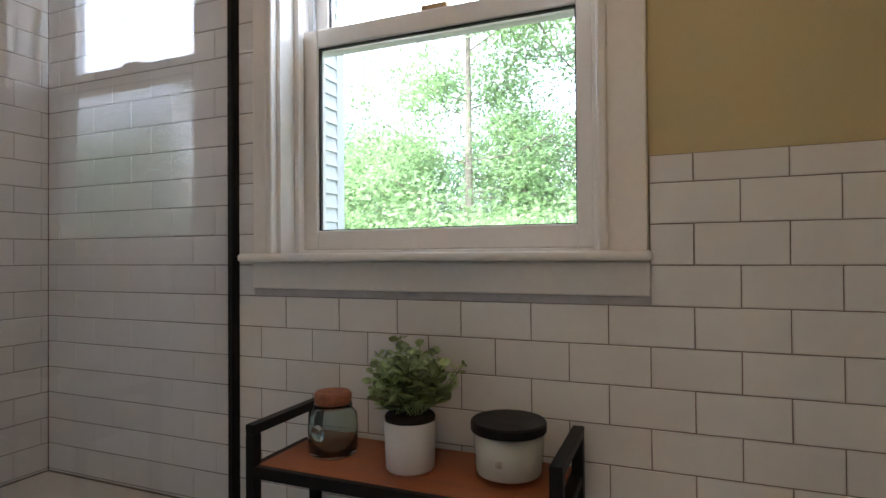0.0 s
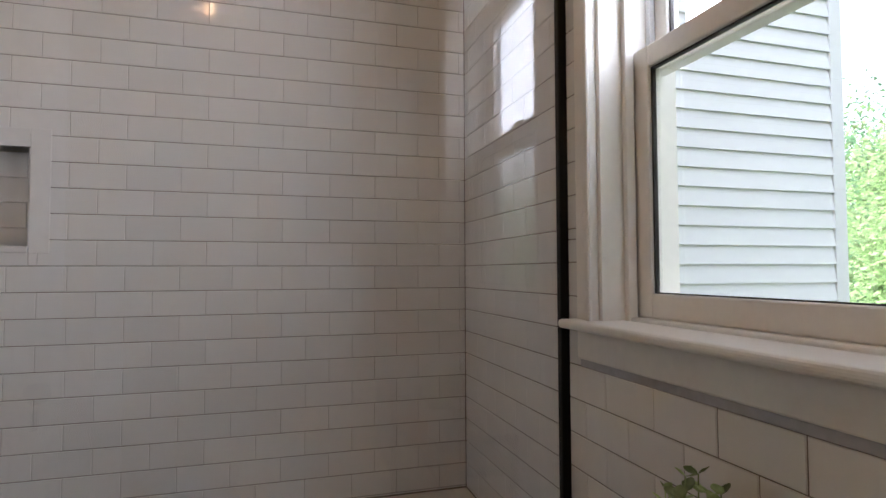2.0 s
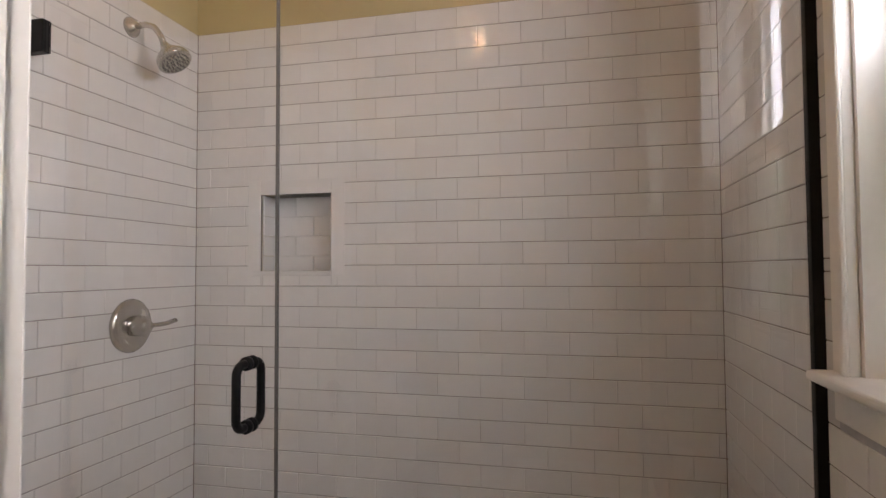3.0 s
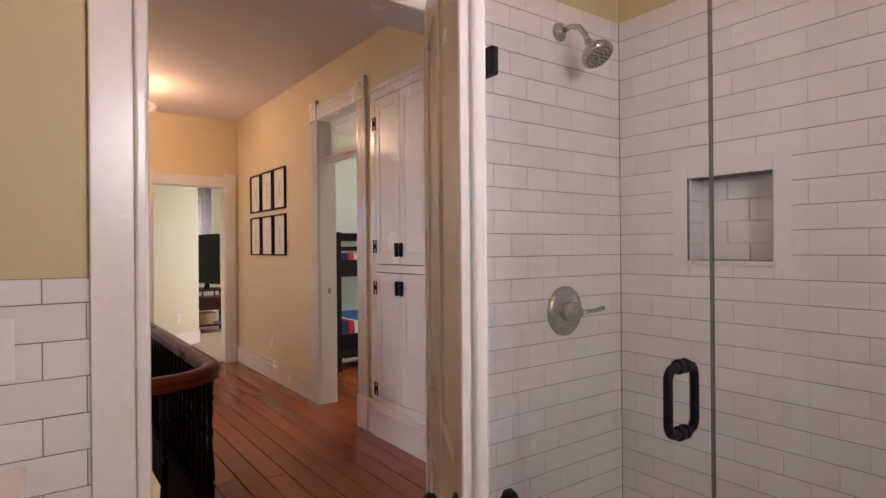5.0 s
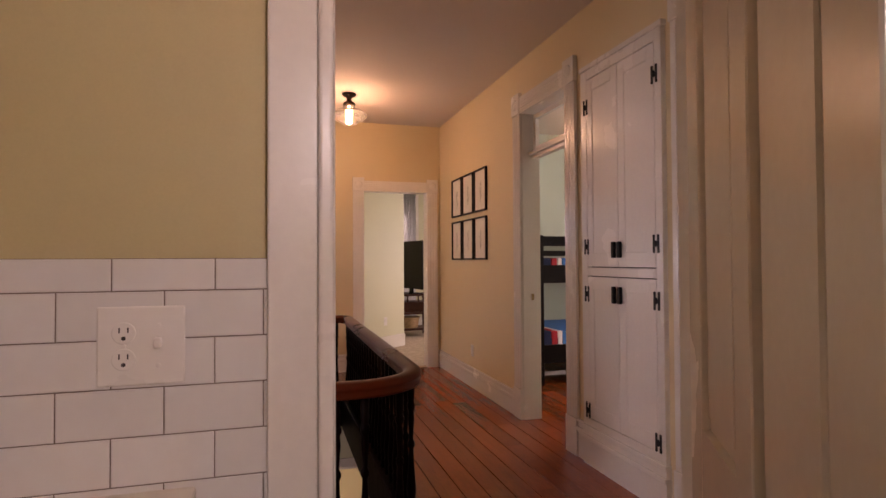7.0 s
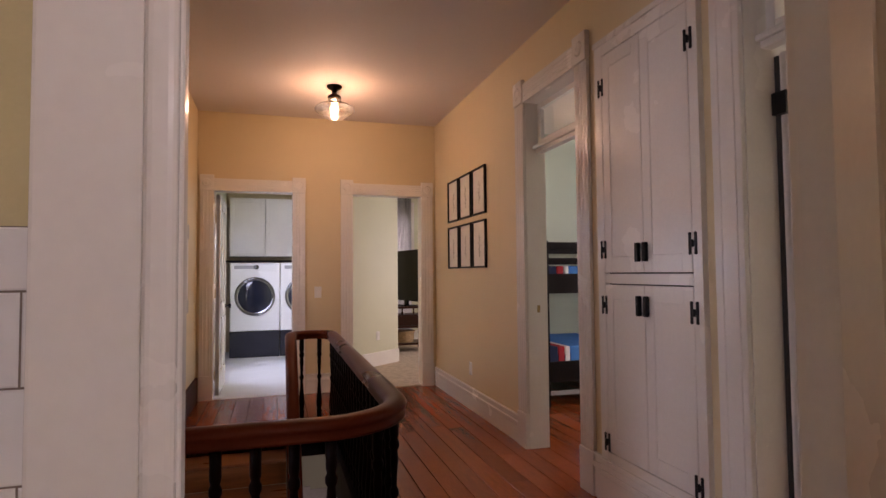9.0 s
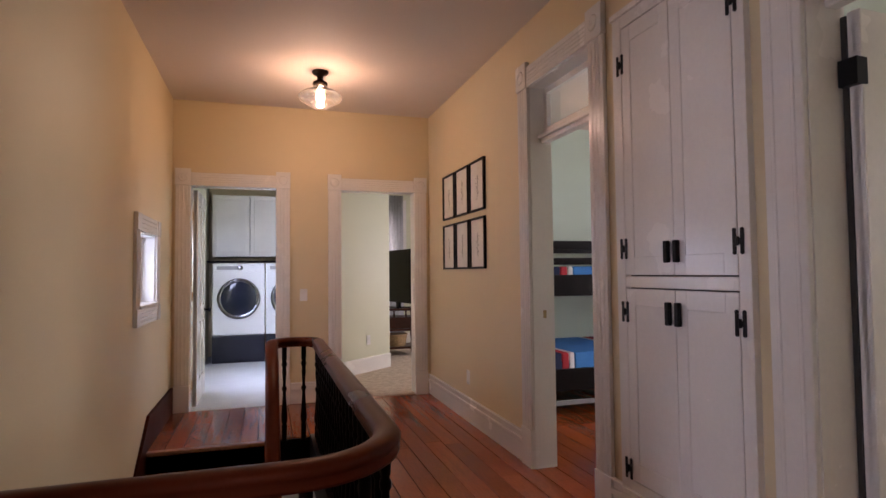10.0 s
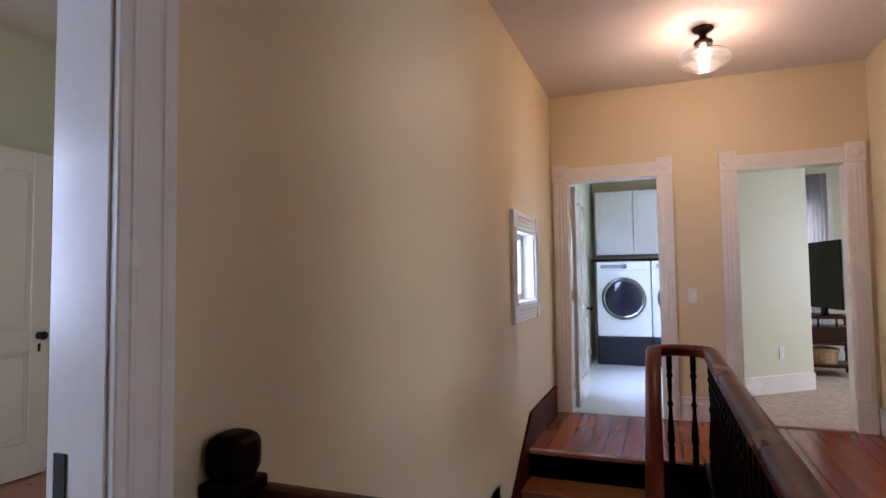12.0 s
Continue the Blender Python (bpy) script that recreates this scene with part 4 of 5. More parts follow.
# ---- hall ----
def linen_cupboard():
    t = thing("linen_cupboard", placed("y", XR, 1), "white built-in linen cupboard with four panelled doors and black hardware", "cupboard")
    a0, a1 = 2.13, 2.90
    f = 0.028
    fr = bmesh.new()
    for p, q, u, v in ((a0, a0 + 0.055, 0.24, 2.42), (a1 - 0.065, a1, 0.24, 2.42), (a0 + 0.055, a1 - 0.065, 0.24, 0.285), (a0 + 0.055, a1 - 0.065, 1.155, 1.205), (a0 + 0.055, a1 - 0.065, 2.36, 2.42)):
        box(fr, p, q, -0.02, f, u, v, bevel=0.002, seg=1)
    part("face_frame", fr, TRIM, t)
    part("carcass", B(a0, a1, -0.45, -0.02, 0.02, 2.44), TRIM, t)
    part("crown_strip", B(a0 - 0.01, a1 + 0.01, 0, f + 0.008, 2.42, 2.45, bevel=0.004), TRIM, t)
    bb = B(a0 - 0.01, a1 + 0.0, 0, f + 0.004, 0.002, 0.17)
    box(bb, a0 - 0.01, a1, 0, f + 0.014, 0.15, 0.18, bevel=0.005), box(bb, a0 - 0.01, a1, 0, f + 0.006, 0.18, 0.215, bevel=0.003), box(bb, a0 - 0.01, a1, 0, f + 0.012, 0.212, 0.24, bevel=0.005)
    part("base_moulding", bb, TRIM, t)
    mid = (a0 + 0.055 + a1 - 0.065) / 2
    # Dark sheet behind the doors paints the shade seen through their gaps.
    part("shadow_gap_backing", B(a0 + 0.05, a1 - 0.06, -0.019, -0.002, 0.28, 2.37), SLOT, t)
    for z0, z1, hz in ((0.290, 1.149, (0.335, 1.043)), (1.211, 2.356, (1.331, 2.19))):
        for s, e, hx, px in ((a0 + 0.058, mid - 0.0018, a0 + 0.05, mid - 0.028), (mid + 0.0018, a1 - 0.068, a1 - 0.06, mid + 0.028)):
            bm = B(s, e, 0.0, f - 0.0035, z0, z1)
            for p, q, u, v in ((s, s + 0.062, z0, z1), (e - 0.062, e, z0, z1), (s + 0.062, e - 0.062, z0, z0 + 0.08), (s + 0.062, e - 0.062, z1 - 0.075, z1)):
                box(bm, p, q, f - 0.007, f, u, v, bevel=0.0015, seg=1)
            dr = part("door", bm, TRIM, t)
            zp = (1.262, 1.352) if z0 > 1 else (1.005, 1.10)
            pl = B(px - 0.012, px + 0.012, f + 0.004, f + 0.024, zp[0], zp[1], bevel=0.004)
            for zz in (zp[0] + 0.012, zp[1] - 0.018):
                box(pl, px - 0.007, px + 0.007, f - 0.004, f + 0.006, zz, zz + 0.006)
            part("pull", pl, BLACK, dr, "black bar pull")
            for z in hz:
                hb = bmesh.new()
                d = f + 0.001
                for o in (-0.017, 0.017):
                    box(hb, hx + o - 0.008, hx + o + 0.008, d, d + 0.004, z - 0.036, z + 0.036, bevel=0.003, seg=1)
                    for q in (-0.043, 0.043):
                        lathe([(0.001, d), (0.008, d), (0.008, d + 0.004), (0.001, d + 0.004)], 10, "y", bm=hb, at=(hx + o, 0, z + q * 0.92))
                box(hb, hx - 0.012, hx + 0.012, d, d + 0.004, z - 0.011, z + 0.011)
                lathe([(0.001, -0.016), (0.006, -0.016), (0.006, 0.016), (0.001, 0.016)], 10, "z", bm=hb, at=(hx, d + 0.005, z))
                part("hinge", hb, BLACK, dr, "black H-shaped hinge")
    return t


linen_cupboard()


def pictures():
    w, gap = 0.325, 0.0345
    rng = random.Random(3)
    for row, (z0, z1) in enumerate(((1.258, 1.665), (1.715, 2.122))):
        for k in range(3):
            c = 4.605 + w / 2 + k * (w + gap)
            t = thing("picture_frame", placed("y", XR, 1) @ Matrix.Translation((c, 0.002, (z0 + z1) / 2)), "thin black frame with a faint botanical sketch on cream paper", "picture", "six framed sketches on the hall wall")
            h = (z1 - z0) / 2
            fr = bmesh.new()
            q = 0.016
            for p, e, u, v in ((-w / 2, -w / 2 + q, -h, h), (w / 2 - q, w / 2, -h, h), (-w / 2 + q, w / 2 - q, -h, -h + q), (-w / 2 + q, w / 2 - q, h - q, h)):
                box(fr, p, e, 0, 0.022, u, v, bevel=0.002, seg=1)
            part("frame", fr, BLACK, t)
            part("paper", B(-w / 2 + q - 0.002, w / 2 - q + 0.002, 0.002, 0.008, -h + q - 0.002, h - q + 0.002), PAPER, t)
            sk = bmesh.new()
            n = rng.randint(5, 8)
            top = rng.uniform(0.06, 0.10)
            sweep([(rng.uniform(-0.01, 0.01), 0.0095, -0.11 + j * (top + 0.11) / 5) for j in range(6)], circle(0.0016, 4), bm=sk, up=(0, 1, 0))
            for j in range(n):
                a = rng.uniform(0.3, 1.2) * rng.choice((-1, 1))
                z = -0.08 + j * (top + 0.07) / n
                ln = rng.uniform(0.025, 0.06)
                p = [Vector((0, 0.0092, z)), Vector((math.sin(a) * ln * 0.5 - 0.012, 0.0092, z + math.cos(a) * ln * 0.5)), Vector((math.sin(a) * ln, 0.0092, z + math.cos(a) * ln)), Vector((math.sin(a) * ln * 0.5 + 0.012, 0.0092, z + math.cos(a) * ln * 0.5))]
                sk.faces.new([sk.verts.new(x) for x in p])
            part("sketch", sk, INK, t)


pictures()


def hall_lamp():
    t = thing("hall_ceiling_light", pose(-0.50, -5.12, ZC), "lit ceiling light with clear ribbed glass shade and bronze fitter", "ceiling light")
    part("canopy", lathe([(0.001, -0.0005), (0.066, -0.0005), (0.066, -0.012), (0.052, -0.026), (0.026, -0.034), (0.022, -0.060)], 32), BRONZE, t, smooth=True)
    part("fitter", lathe([(0.022, -0.060), (0.03, -0.075), (0.056, -0.088), (0.060, -0.105), (0.056, -0.112)], 32), BRONZE, t, smooth=True)
    n, prof = 72, [(0.054, -0.104), (0.057, -0.13), (0.075, -0.148), (0.135, -0.170), (0.166, -0.195), (0.168, -0.215), (0.150, -0.235), (0.110, -0.255), (0.07, -0.285), (0.03, -0.297), (0.002, -0.299)]
    bm = bmesh.new()
    for off in (0.0, 0.0035):
        rings = []
        for r, h in prof:
            rings.append([bm.verts.new(((r - off) * (1 + 0.012 * (k % 2)) * math.cos(2 * math.pi * k / n), (r - off) * (1 + 0.012 * (k % 2)) * math.sin(2 * math.pi * k / n), h + off)) for k in range(n)])
        for a, b in zip(rings, rings[1:]):
            for k in range(n):
                bm.faces.new((a[k], a[(k + 1) % n], b[(k + 1) % n], b[k]) if off else (a[k], b[k], b[(k + 1) % n], a[(k + 1) % n]))
    s = part("shade", bm, SHADE, t, "clear ribbed glass shade")
    s.visible_shadow = False
    part("bulb", lathe([(0.013, -0.11), (0.013, -0.14), (0.022, -0.165), (0.031, -0.20), (0.030, -0.225), (0.018, -0.248), (0.001, -0.254)], 20), BULB, t, smooth=True)


BRONZE = mat("dark bronze", (0.05, 0.03, 0.02), 0.35, 0.1, 20, metal=0.8)
hall_lamp()


def wall_plate(name, m, label, kind="switch"):
    t = thing(name, m, label, kind)
    part("plate", B(-0.036, 0.036, 0, 0.006, -0.058, 0.058, bevel=0.003), PLASTIC, t)
    if kind == "switch":
        part("toggle", B(-0.005, 0.005, 0.005, 0.015, -0.004, 0.012, bevel=0.002), PLASTIC, t)
    else:
        for z in (0.019, -0.019):
            part("socket", lathe([(0.001, 0.0075), (0.0155, 0.0075), (0.0165, 0.006)], 20, "y", at=(0, 0, z)), PLASTIC, t)


wall_plate("light_switch", fw @ Matrix.Translation((-0.437, 0, 1.03)), "white toggle switch on the cream end wall")
wall_plate("wall_outlet", ew @ Matrix.Translation((5.05, 0, 0.36)), "white outlet above the baseboard", "outlet")
wall_plate("wall_outlet", slant.matrix_world @ Matrix.Translation((0.72, -0.06, 0.40)) @ Matrix.Rotation(math.pi, 4, "Z"), "white outlet on the sage den wall", "outlet")


def stair_window():
    t = thing("window_2", placed("y", XL, -1), "small white framed stairwell window, closed", "window", kind="structure")
    a0, a1, z0, z1 = -5.36, -4.76, 1.01, 1.53
    cw = 0.115
    for s, e, u, v, al in ((a0 - cw, a0, z0, z1, "z"), (a1, a1 + cw, z0, z1, "z"), (a0, a1, z1, z1 + cw, "x"), (a0, a1, z0 - cw, z0, "x")):
        part("casing", fluted(s, e, u, v, al, n=3), TRIM, t)
    for s in (a0 - cw, a1):
        for z in (z0 - cw, z1):
            part("corner_block", B(s, s + cw, 0, 0.028, z, z + cw, bevel=0.003), TRIM, t)
    fr = bmesh.new()
    for p, q, u, v in ((a0 + 0.012, a0 + 0.055, z0 + 0.02, z1 - 0.012), (a1 - 0.055, a1 - 0.012, z0 + 0.02, z1 - 0.012), (a0 + 0.055, a1 - 0.055, z0 + 0.02, z0 + 0.065), (a0 + 0.055, a1 - 0.055, z1 - 0.055, z1 - 0.012)):
        box(fr, p, q, -0.115, -0.085, u, v, bevel=0.004, seg=1)
    sash = part("sash", fr, WINTRIM, t)
    g = part("pane", B(a0 + 0.05, a1 - 0.05, -0.102, -0.098, z0 + 0.06, z1 - 0.05), GLASS, sash)
    g.visible_shadow = False
    sur = bmesh.new()
    for p, q, u, v in ((-6.05, a0, 0.96, 1.58), (a1, -4.70, 0.96, 1.58), (a0, a1, 0.96, z0), (a0, a1, z1, 1.58)):
        box(sur, p, q, -0.138, -0.001, u, v)
    part("surround", sur, CREAM, t)
    for p, q, u, v in ((a0, a0 + 0.012, z0 + 0.02, z1 - 0.012), (a1 - 0.012, a1, z0 + 0.02, z1 - 0.012), (a0, a1, z1 - 0.012, z1)):
        part("reveal", B(p, q, -0.135, 0.004, u, v, bevel=0.002, seg=1), WINTRIM, t)
    part("window_sill", B(a0, a1, -0.135, 0.030, z0 - 0.004, z0 + 0.02, bevel=0.005), WINTRIM, t)


stair_window()


# ---- stairwell ----
def stairs():
    t = thing("staircase", Matrix.Identity(4), "straight wooden staircase going down, worn oak treads", "staircase", kind="structure")
    rise, going, y0 = 0.185, 0.255, -5.02
    for k in range(13):
        z, y = -rise * (k + 1), y0 + going * k
        part("riser", B(-0.10, XL - 0.02, y - 0.02, y, z + 0.002, z + rise - 0.024), RISER, t)
        part("tread", B(-0.10, XL - 0.02, y - 0.001, y + going + 0.028, z - 0.024, z, bevel=0.006), STAIRW, t)
    part("landing_nosing", B(-0.10, XL - 0.02, y0 - 0.03, y0 + 0.028, -0.024, 0.002, bevel=0.006), STAIRW, t)
    bm = bmesh.new()
    run = 13 * going
    pts = [(YF + 0.035, 0.003), (YF + 0.035, 0.23), (y0 - 0.10, 0.23), (y0 + run, -13 * rise + 0.25), (y0 + run, -13 * rise - 0.25), (y0 - 0.05, -0.3)]
    a = [bm.verts.new((XL - 0.022, y, z)) for y, z in pts]
    b = [bm.verts.new((XL - 0.001, y, z)) for y, z in pts]
    bm.faces.new(a), bm.faces.new(b[::-1])
    for k in range(len(pts)):
        bm.faces.new((a[k], b[k], b[(k + 1) % len(pts)], a[(k + 1) % len(pts)]))
    bmesh.ops.recalc_face_normals(bm, faces=bm.faces)
    part("skirt_board", bm, SKIRT, t, "dark stained wall string")
    pts = [(y0 - 0.02, 0.02), (y0 + run, -13 * rise + 0.06), (y0 + run, -13 * rise - 0.3), (y0 - 0.02, -0.34)]
    bm = bmesh.new()
    a = [bm.verts.new((-0.155, y, z)) for y, z in pts]
    b = [bm.verts.new((-0.105, y, z)) for y, z in pts]
    bm.faces.new(a), bm.faces.new(b[::-1])
    for k in range(4):
        bm.faces.new((a[k], b[k], b[(k + 1) % 4], a[(k + 1) % 4]))
    bmesh.ops.recalc_face_normals(bm, faces=bm.faces)
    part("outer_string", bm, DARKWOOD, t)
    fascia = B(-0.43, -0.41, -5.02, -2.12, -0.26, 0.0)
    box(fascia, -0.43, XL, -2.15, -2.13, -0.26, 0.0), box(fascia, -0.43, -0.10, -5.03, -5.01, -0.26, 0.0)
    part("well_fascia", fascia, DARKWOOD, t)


SKIRT = mat("dark stained string", (0.050, 0.009, 0.004), 0.45, 0.15, 3.0, 0.02, 40, spec=0.05)
RISER = mat("brown stair riser", (0.42, 0.18, 0.08), 0.4, 0.2, 4, stretch=(1, 9, 9))
stairs()

RAILX, RAILY, RAILZ = -0.455, -2.10, 0.76
rail_profile = [(-0.036, 0.0), (-0.040, 0.012), (-0.030, 0.024), (-0.040, 0.034), (-0.043, 0.046), (-0.036, 0.058), (-0.02, 0.066), (0, 0.068), (0.02, 0.066), (0.036, 0.058), (0.043, 0.046), (0.040, 0.034), (0.030, 0.024), (0.040, 0.012), (0.036, 0.0)]


def balustrade():
    t = thing("balustrade", Matrix.Identity(4), "dark mahogany balustrade with a curved moulded handrail round the stairwell", "balustrade")
    z, r, r2 = RAILZ - 0.068, 0.30, 0.162
    pts = [(0.64, RAILY, z), (0.3, RAILY, z), (0.0, RAILY, z)]
    for k in range(0, 11):
        a = k / 10 * math.pi / 2
        pts.append((RAILX + r - r * math.sin(a), RAILY - r + r * math.cos(a), z))
    yend = -4.84
    for y in (-2.6, -3.0, -3.5, -4.0, -4.5):
        pts.append((RAILX, y, z))
    for k in range(0, 13):
        a = k / 12 * math.pi
        pts.append((RAILX + r2 - r2 * math.cos(a), yend - r2 * 0.9 * math.sin(a), z))
    xs = RAILX + 2 * r2
    slope = 0.185 / 0.255
    for k in range(1, 12):
        y = yend + 0.22 * k
        pts.append((xs, y, z - max(0, (y - yend - 0.10)) * slope))
    part("handrail", sweep(pts, rail_profile), RAILWOOD, t, "moulded handrail polished reddish on top", smooth=True)

    def baluster_mesh(h):
        p = [(0.020, 0.0), (0.020, 0.10), (0.024, 0.11), (0.014, 0.125), (0.022, 0.14), (0.024, 0.17), (0.019, 0.23), (0.013, 0.31), (0.011, 0.36), (0.018, 0.375), (0.018, 0.39), (0.010, 0.405), (0.012, 0.45), (0.016, 0.50), (0.013, 0.54), (0.020, 0.555), (0.020, 0.57), (0.014, 0.585), (0.018, 0.60), (0.018, h)]
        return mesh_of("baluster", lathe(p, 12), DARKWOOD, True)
    bmh = baluster_mesh(z + 0.004)
    spots = [(x, RAILY) for x in (0.50, 0.385, 0.27, 0.155, 0.04, -0.075, -0.19)] + [(RAILX + 0.10, RAILY - 0.09)]
    y = RAILY - 0.30
    while y > yend - 0.05:
        spots.append((RAILX, y))
        y -= 0.118
    spots += [(RAILX + r2 + d, yend - r2 * 0.88) for d in (-0.07, 0.07)]
    for x, y in spots:
        ob = new("baluster", bmh)
        ob.parent, ob.location = t, (x, y, 0)
    for k in range(0, 9):
        y = yend + 0.02 + 0.255 * k
        for o in (0.0, 0.125):
            yy = y + o
            ob = new("baluster", bmh)
            ob.parent, ob.location = t, (xs, yy, min(0, -(yy - yend - 0.10) * slope))
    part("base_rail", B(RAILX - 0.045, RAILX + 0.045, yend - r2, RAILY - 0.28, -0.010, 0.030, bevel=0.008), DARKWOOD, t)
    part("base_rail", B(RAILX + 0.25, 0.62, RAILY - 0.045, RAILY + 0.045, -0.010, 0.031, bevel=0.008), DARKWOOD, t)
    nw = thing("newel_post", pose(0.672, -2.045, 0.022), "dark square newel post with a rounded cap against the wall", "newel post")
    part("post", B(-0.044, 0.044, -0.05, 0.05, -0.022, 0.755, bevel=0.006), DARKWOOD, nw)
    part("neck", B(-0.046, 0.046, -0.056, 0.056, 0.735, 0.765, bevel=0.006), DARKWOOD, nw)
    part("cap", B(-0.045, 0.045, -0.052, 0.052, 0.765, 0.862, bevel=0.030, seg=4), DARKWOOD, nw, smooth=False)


balustrade()


# ---- laundry ----
def washer(x, name, label):
    t = thing(name, pose(x, -9.0, 0.384), label, "washing machine", "pair of front loaders in the laundry")
    w = 0.35
    part("body", B(-w, w, -0.70, 0.0, 0.0, 1.01, bevel=0.02, seg=3), ENAMEL, t)
    part("control_panel", B(-w + 0.008, w - 0.008, 0.0, 0.014, 0.885, 0.995, bevel=0.006), ENAMEL, t)
    part("display", B(0.06 - w + 0.26, w - 0.06, 0.0135, 0.016, 0.915, 0.965), SILVER, t)
    part("dial", lathe([(0.034, 0.014), (0.032, 0.035), (0.028, 0.038), (0.001, 0.039)], 24, "y", at=(-0.02, 0, 0.940)), CHROME, t, smooth=True)
    part("door_ring", lathe([(0.245, 0.0), (0.283, 0.0), (0.285, 0.02), (0.276, 0.036), (0.258, 0.040), (0.245, 0.03)], 48, "y", at=(0, 0, 0.51)), CHROME, t, "chrome porthole ring", smooth=True)
    part("door_glass", lathe([(0.001, 0.050), (0.12, 0.048), (0.22, 0.036), (0.260, 0.022), (0.260, 0.004), (0.001, 0.004)], 48, "y", at=(0, 0, 0.51)), DKGLASS, t, "dark domed porthole", smooth=True)
    p = thing("pedestal", pose(x, -9.0, 0.004), "navy black drawer pedestal under the machine", "pedestal", "pedestals under the machines")
    part("body", B(-w, w, -0.70, -0.005, 0.0, 0.379, bevel=0.006), PEDESTAL, p)
    part("drawer_front", B(-w + 0.01, w - 0.01, -0.005, 0.008, 0.03, 0.365, bevel=0.005), PEDESTAL, p)


washer(0.272, "washing_machine", "white front-loading washer with a dark porthole on a navy pedestal")
washer(-0.262 - 0.175, "tumble_dryer", "white front-loading dryer with a dark porthole on a navy pedestal")


def wall_cupboard(x0, x1):
    t = thing("wall_cupboard", Matrix.Identity(4), "white shaker wall cupboard above the machines", "cupboard", "laundry wall cupboards")
    part("body", B(x0, x1, -9.73, -9.40, 1.49, 2.40), TRIM, t)
    bm = B(x0 + 0.004, x1 - 0.004, -9.40, -9.388, 1.495, 2.395)
    for p, q, u, v in ((x0 + 0.004, x0 + 0.06, 1.495, 2.395), (x1 - 0.06, x1 - 0.004, 1.495, 2.395), (x0 + 0.06, x1 - 0.06, 1.495, 1.56), (x0 + 0.06, x1 - 0.06, 2.33, 2.395)):
        box(bm, p, q, -9.389, -9.378, u, v, bevel=0.002, seg=1)
    part("door", bm, TRIM, t)


wall_cupboard(0.137, 0.655), wall_cupboard(-0.385, 0.134), wall_cupboard(-0.615, -0.388)
solid("laundry_shelf", B(-0.61, 0.69, -9.74, -8.99, 1.402, 1.424), DARKWOOD, "dark countertop over the machines", "countertop", kind="")


def room_window(name, axis, back, a0, a1, z0, z1, depth, label):
    """A plain window set in an opening whose outer face is at back."""
    t = thing(name, placed(axis, back, depth), label, "window", kind="structure")
    p0, p1 = sorted((a0 * depth * (1 if axis == "x" else -1), a1 * depth * (1 if axis == "x" else -1)))
    fr = bmesh.new()
    mid = (z0 + z1) / 2
    for p, q, u, v in ((p0, p0 + 0.05, z0, z1), (p1 - 0.05, p1, z0, z1), (p0 + 0.05, p1 - 0.05, z0, z0 + 0.05), (p0 + 0.05, p1 - 0.05, z1 - 0.05, z1), (p0 + 0.05, p1 - 0.05, mid - 0.02, mid + 0.02)):
        box(fr, p, q, 0.03, 0.07, u, v, bevel=0.004, seg=1)
    part("window_frame", fr, WINTRIM, t)
    g = part("pane", B(p0 + 0.05, p1 - 0.05, 0.048, 0.052, z0 + 0.05, z1 - 0.05), GLASS, t)
    g.visible_shadow = False
    th = 0.135 if axis == "y" and back < 1 and depth < 0 else 0.105
    for p, q, u, v in ((p0 - 0.09, p0, z0 - 0.09, z1 + 0.09), (p1, p1 + 0.09, z0 - 0.09, z1 + 0.09), (p0, p1, z1, z1 + 0.09), (p0, p1, z0 - 0.09, z0)):
        part("casing", B(p, q, th - 0.005, th + 0.015, u, v, bevel=0.003), TRIM, t)


room_window("window_3", "y", 0.86, -7.87, -6.9, 0.72, 2.1, -1, "white laundry window, bright daylight outside")
room_window("window_4", "x", -10.2, -2.32, -2.06, 0.9, 2.4, 1, "tall unseen white den window, added for its lamp")
# Windows 5 to 8 are unseen, added as openings for the fill lamps.
room_window("window_5", "y", -4.3, -8.6, -7.4, 0.8, 2.2, 1, "unseen white den window, added for its lamp")
room_window("window_6", "y", -4.9, -4.4, -3.3, 0.8, 2.2, 1, "unseen white bunk room window, added for its lamp")
room_window("window_7", "y", -4.3, -2.2, -1.3, 0.8, 2.2, 1, "unseen white front room window, added for its lamp")
room_window("window_8", "y", 3.72, -1.05, -0.05, 0.8, 2.2, -1, "unseen white side room window, added for its lamp")


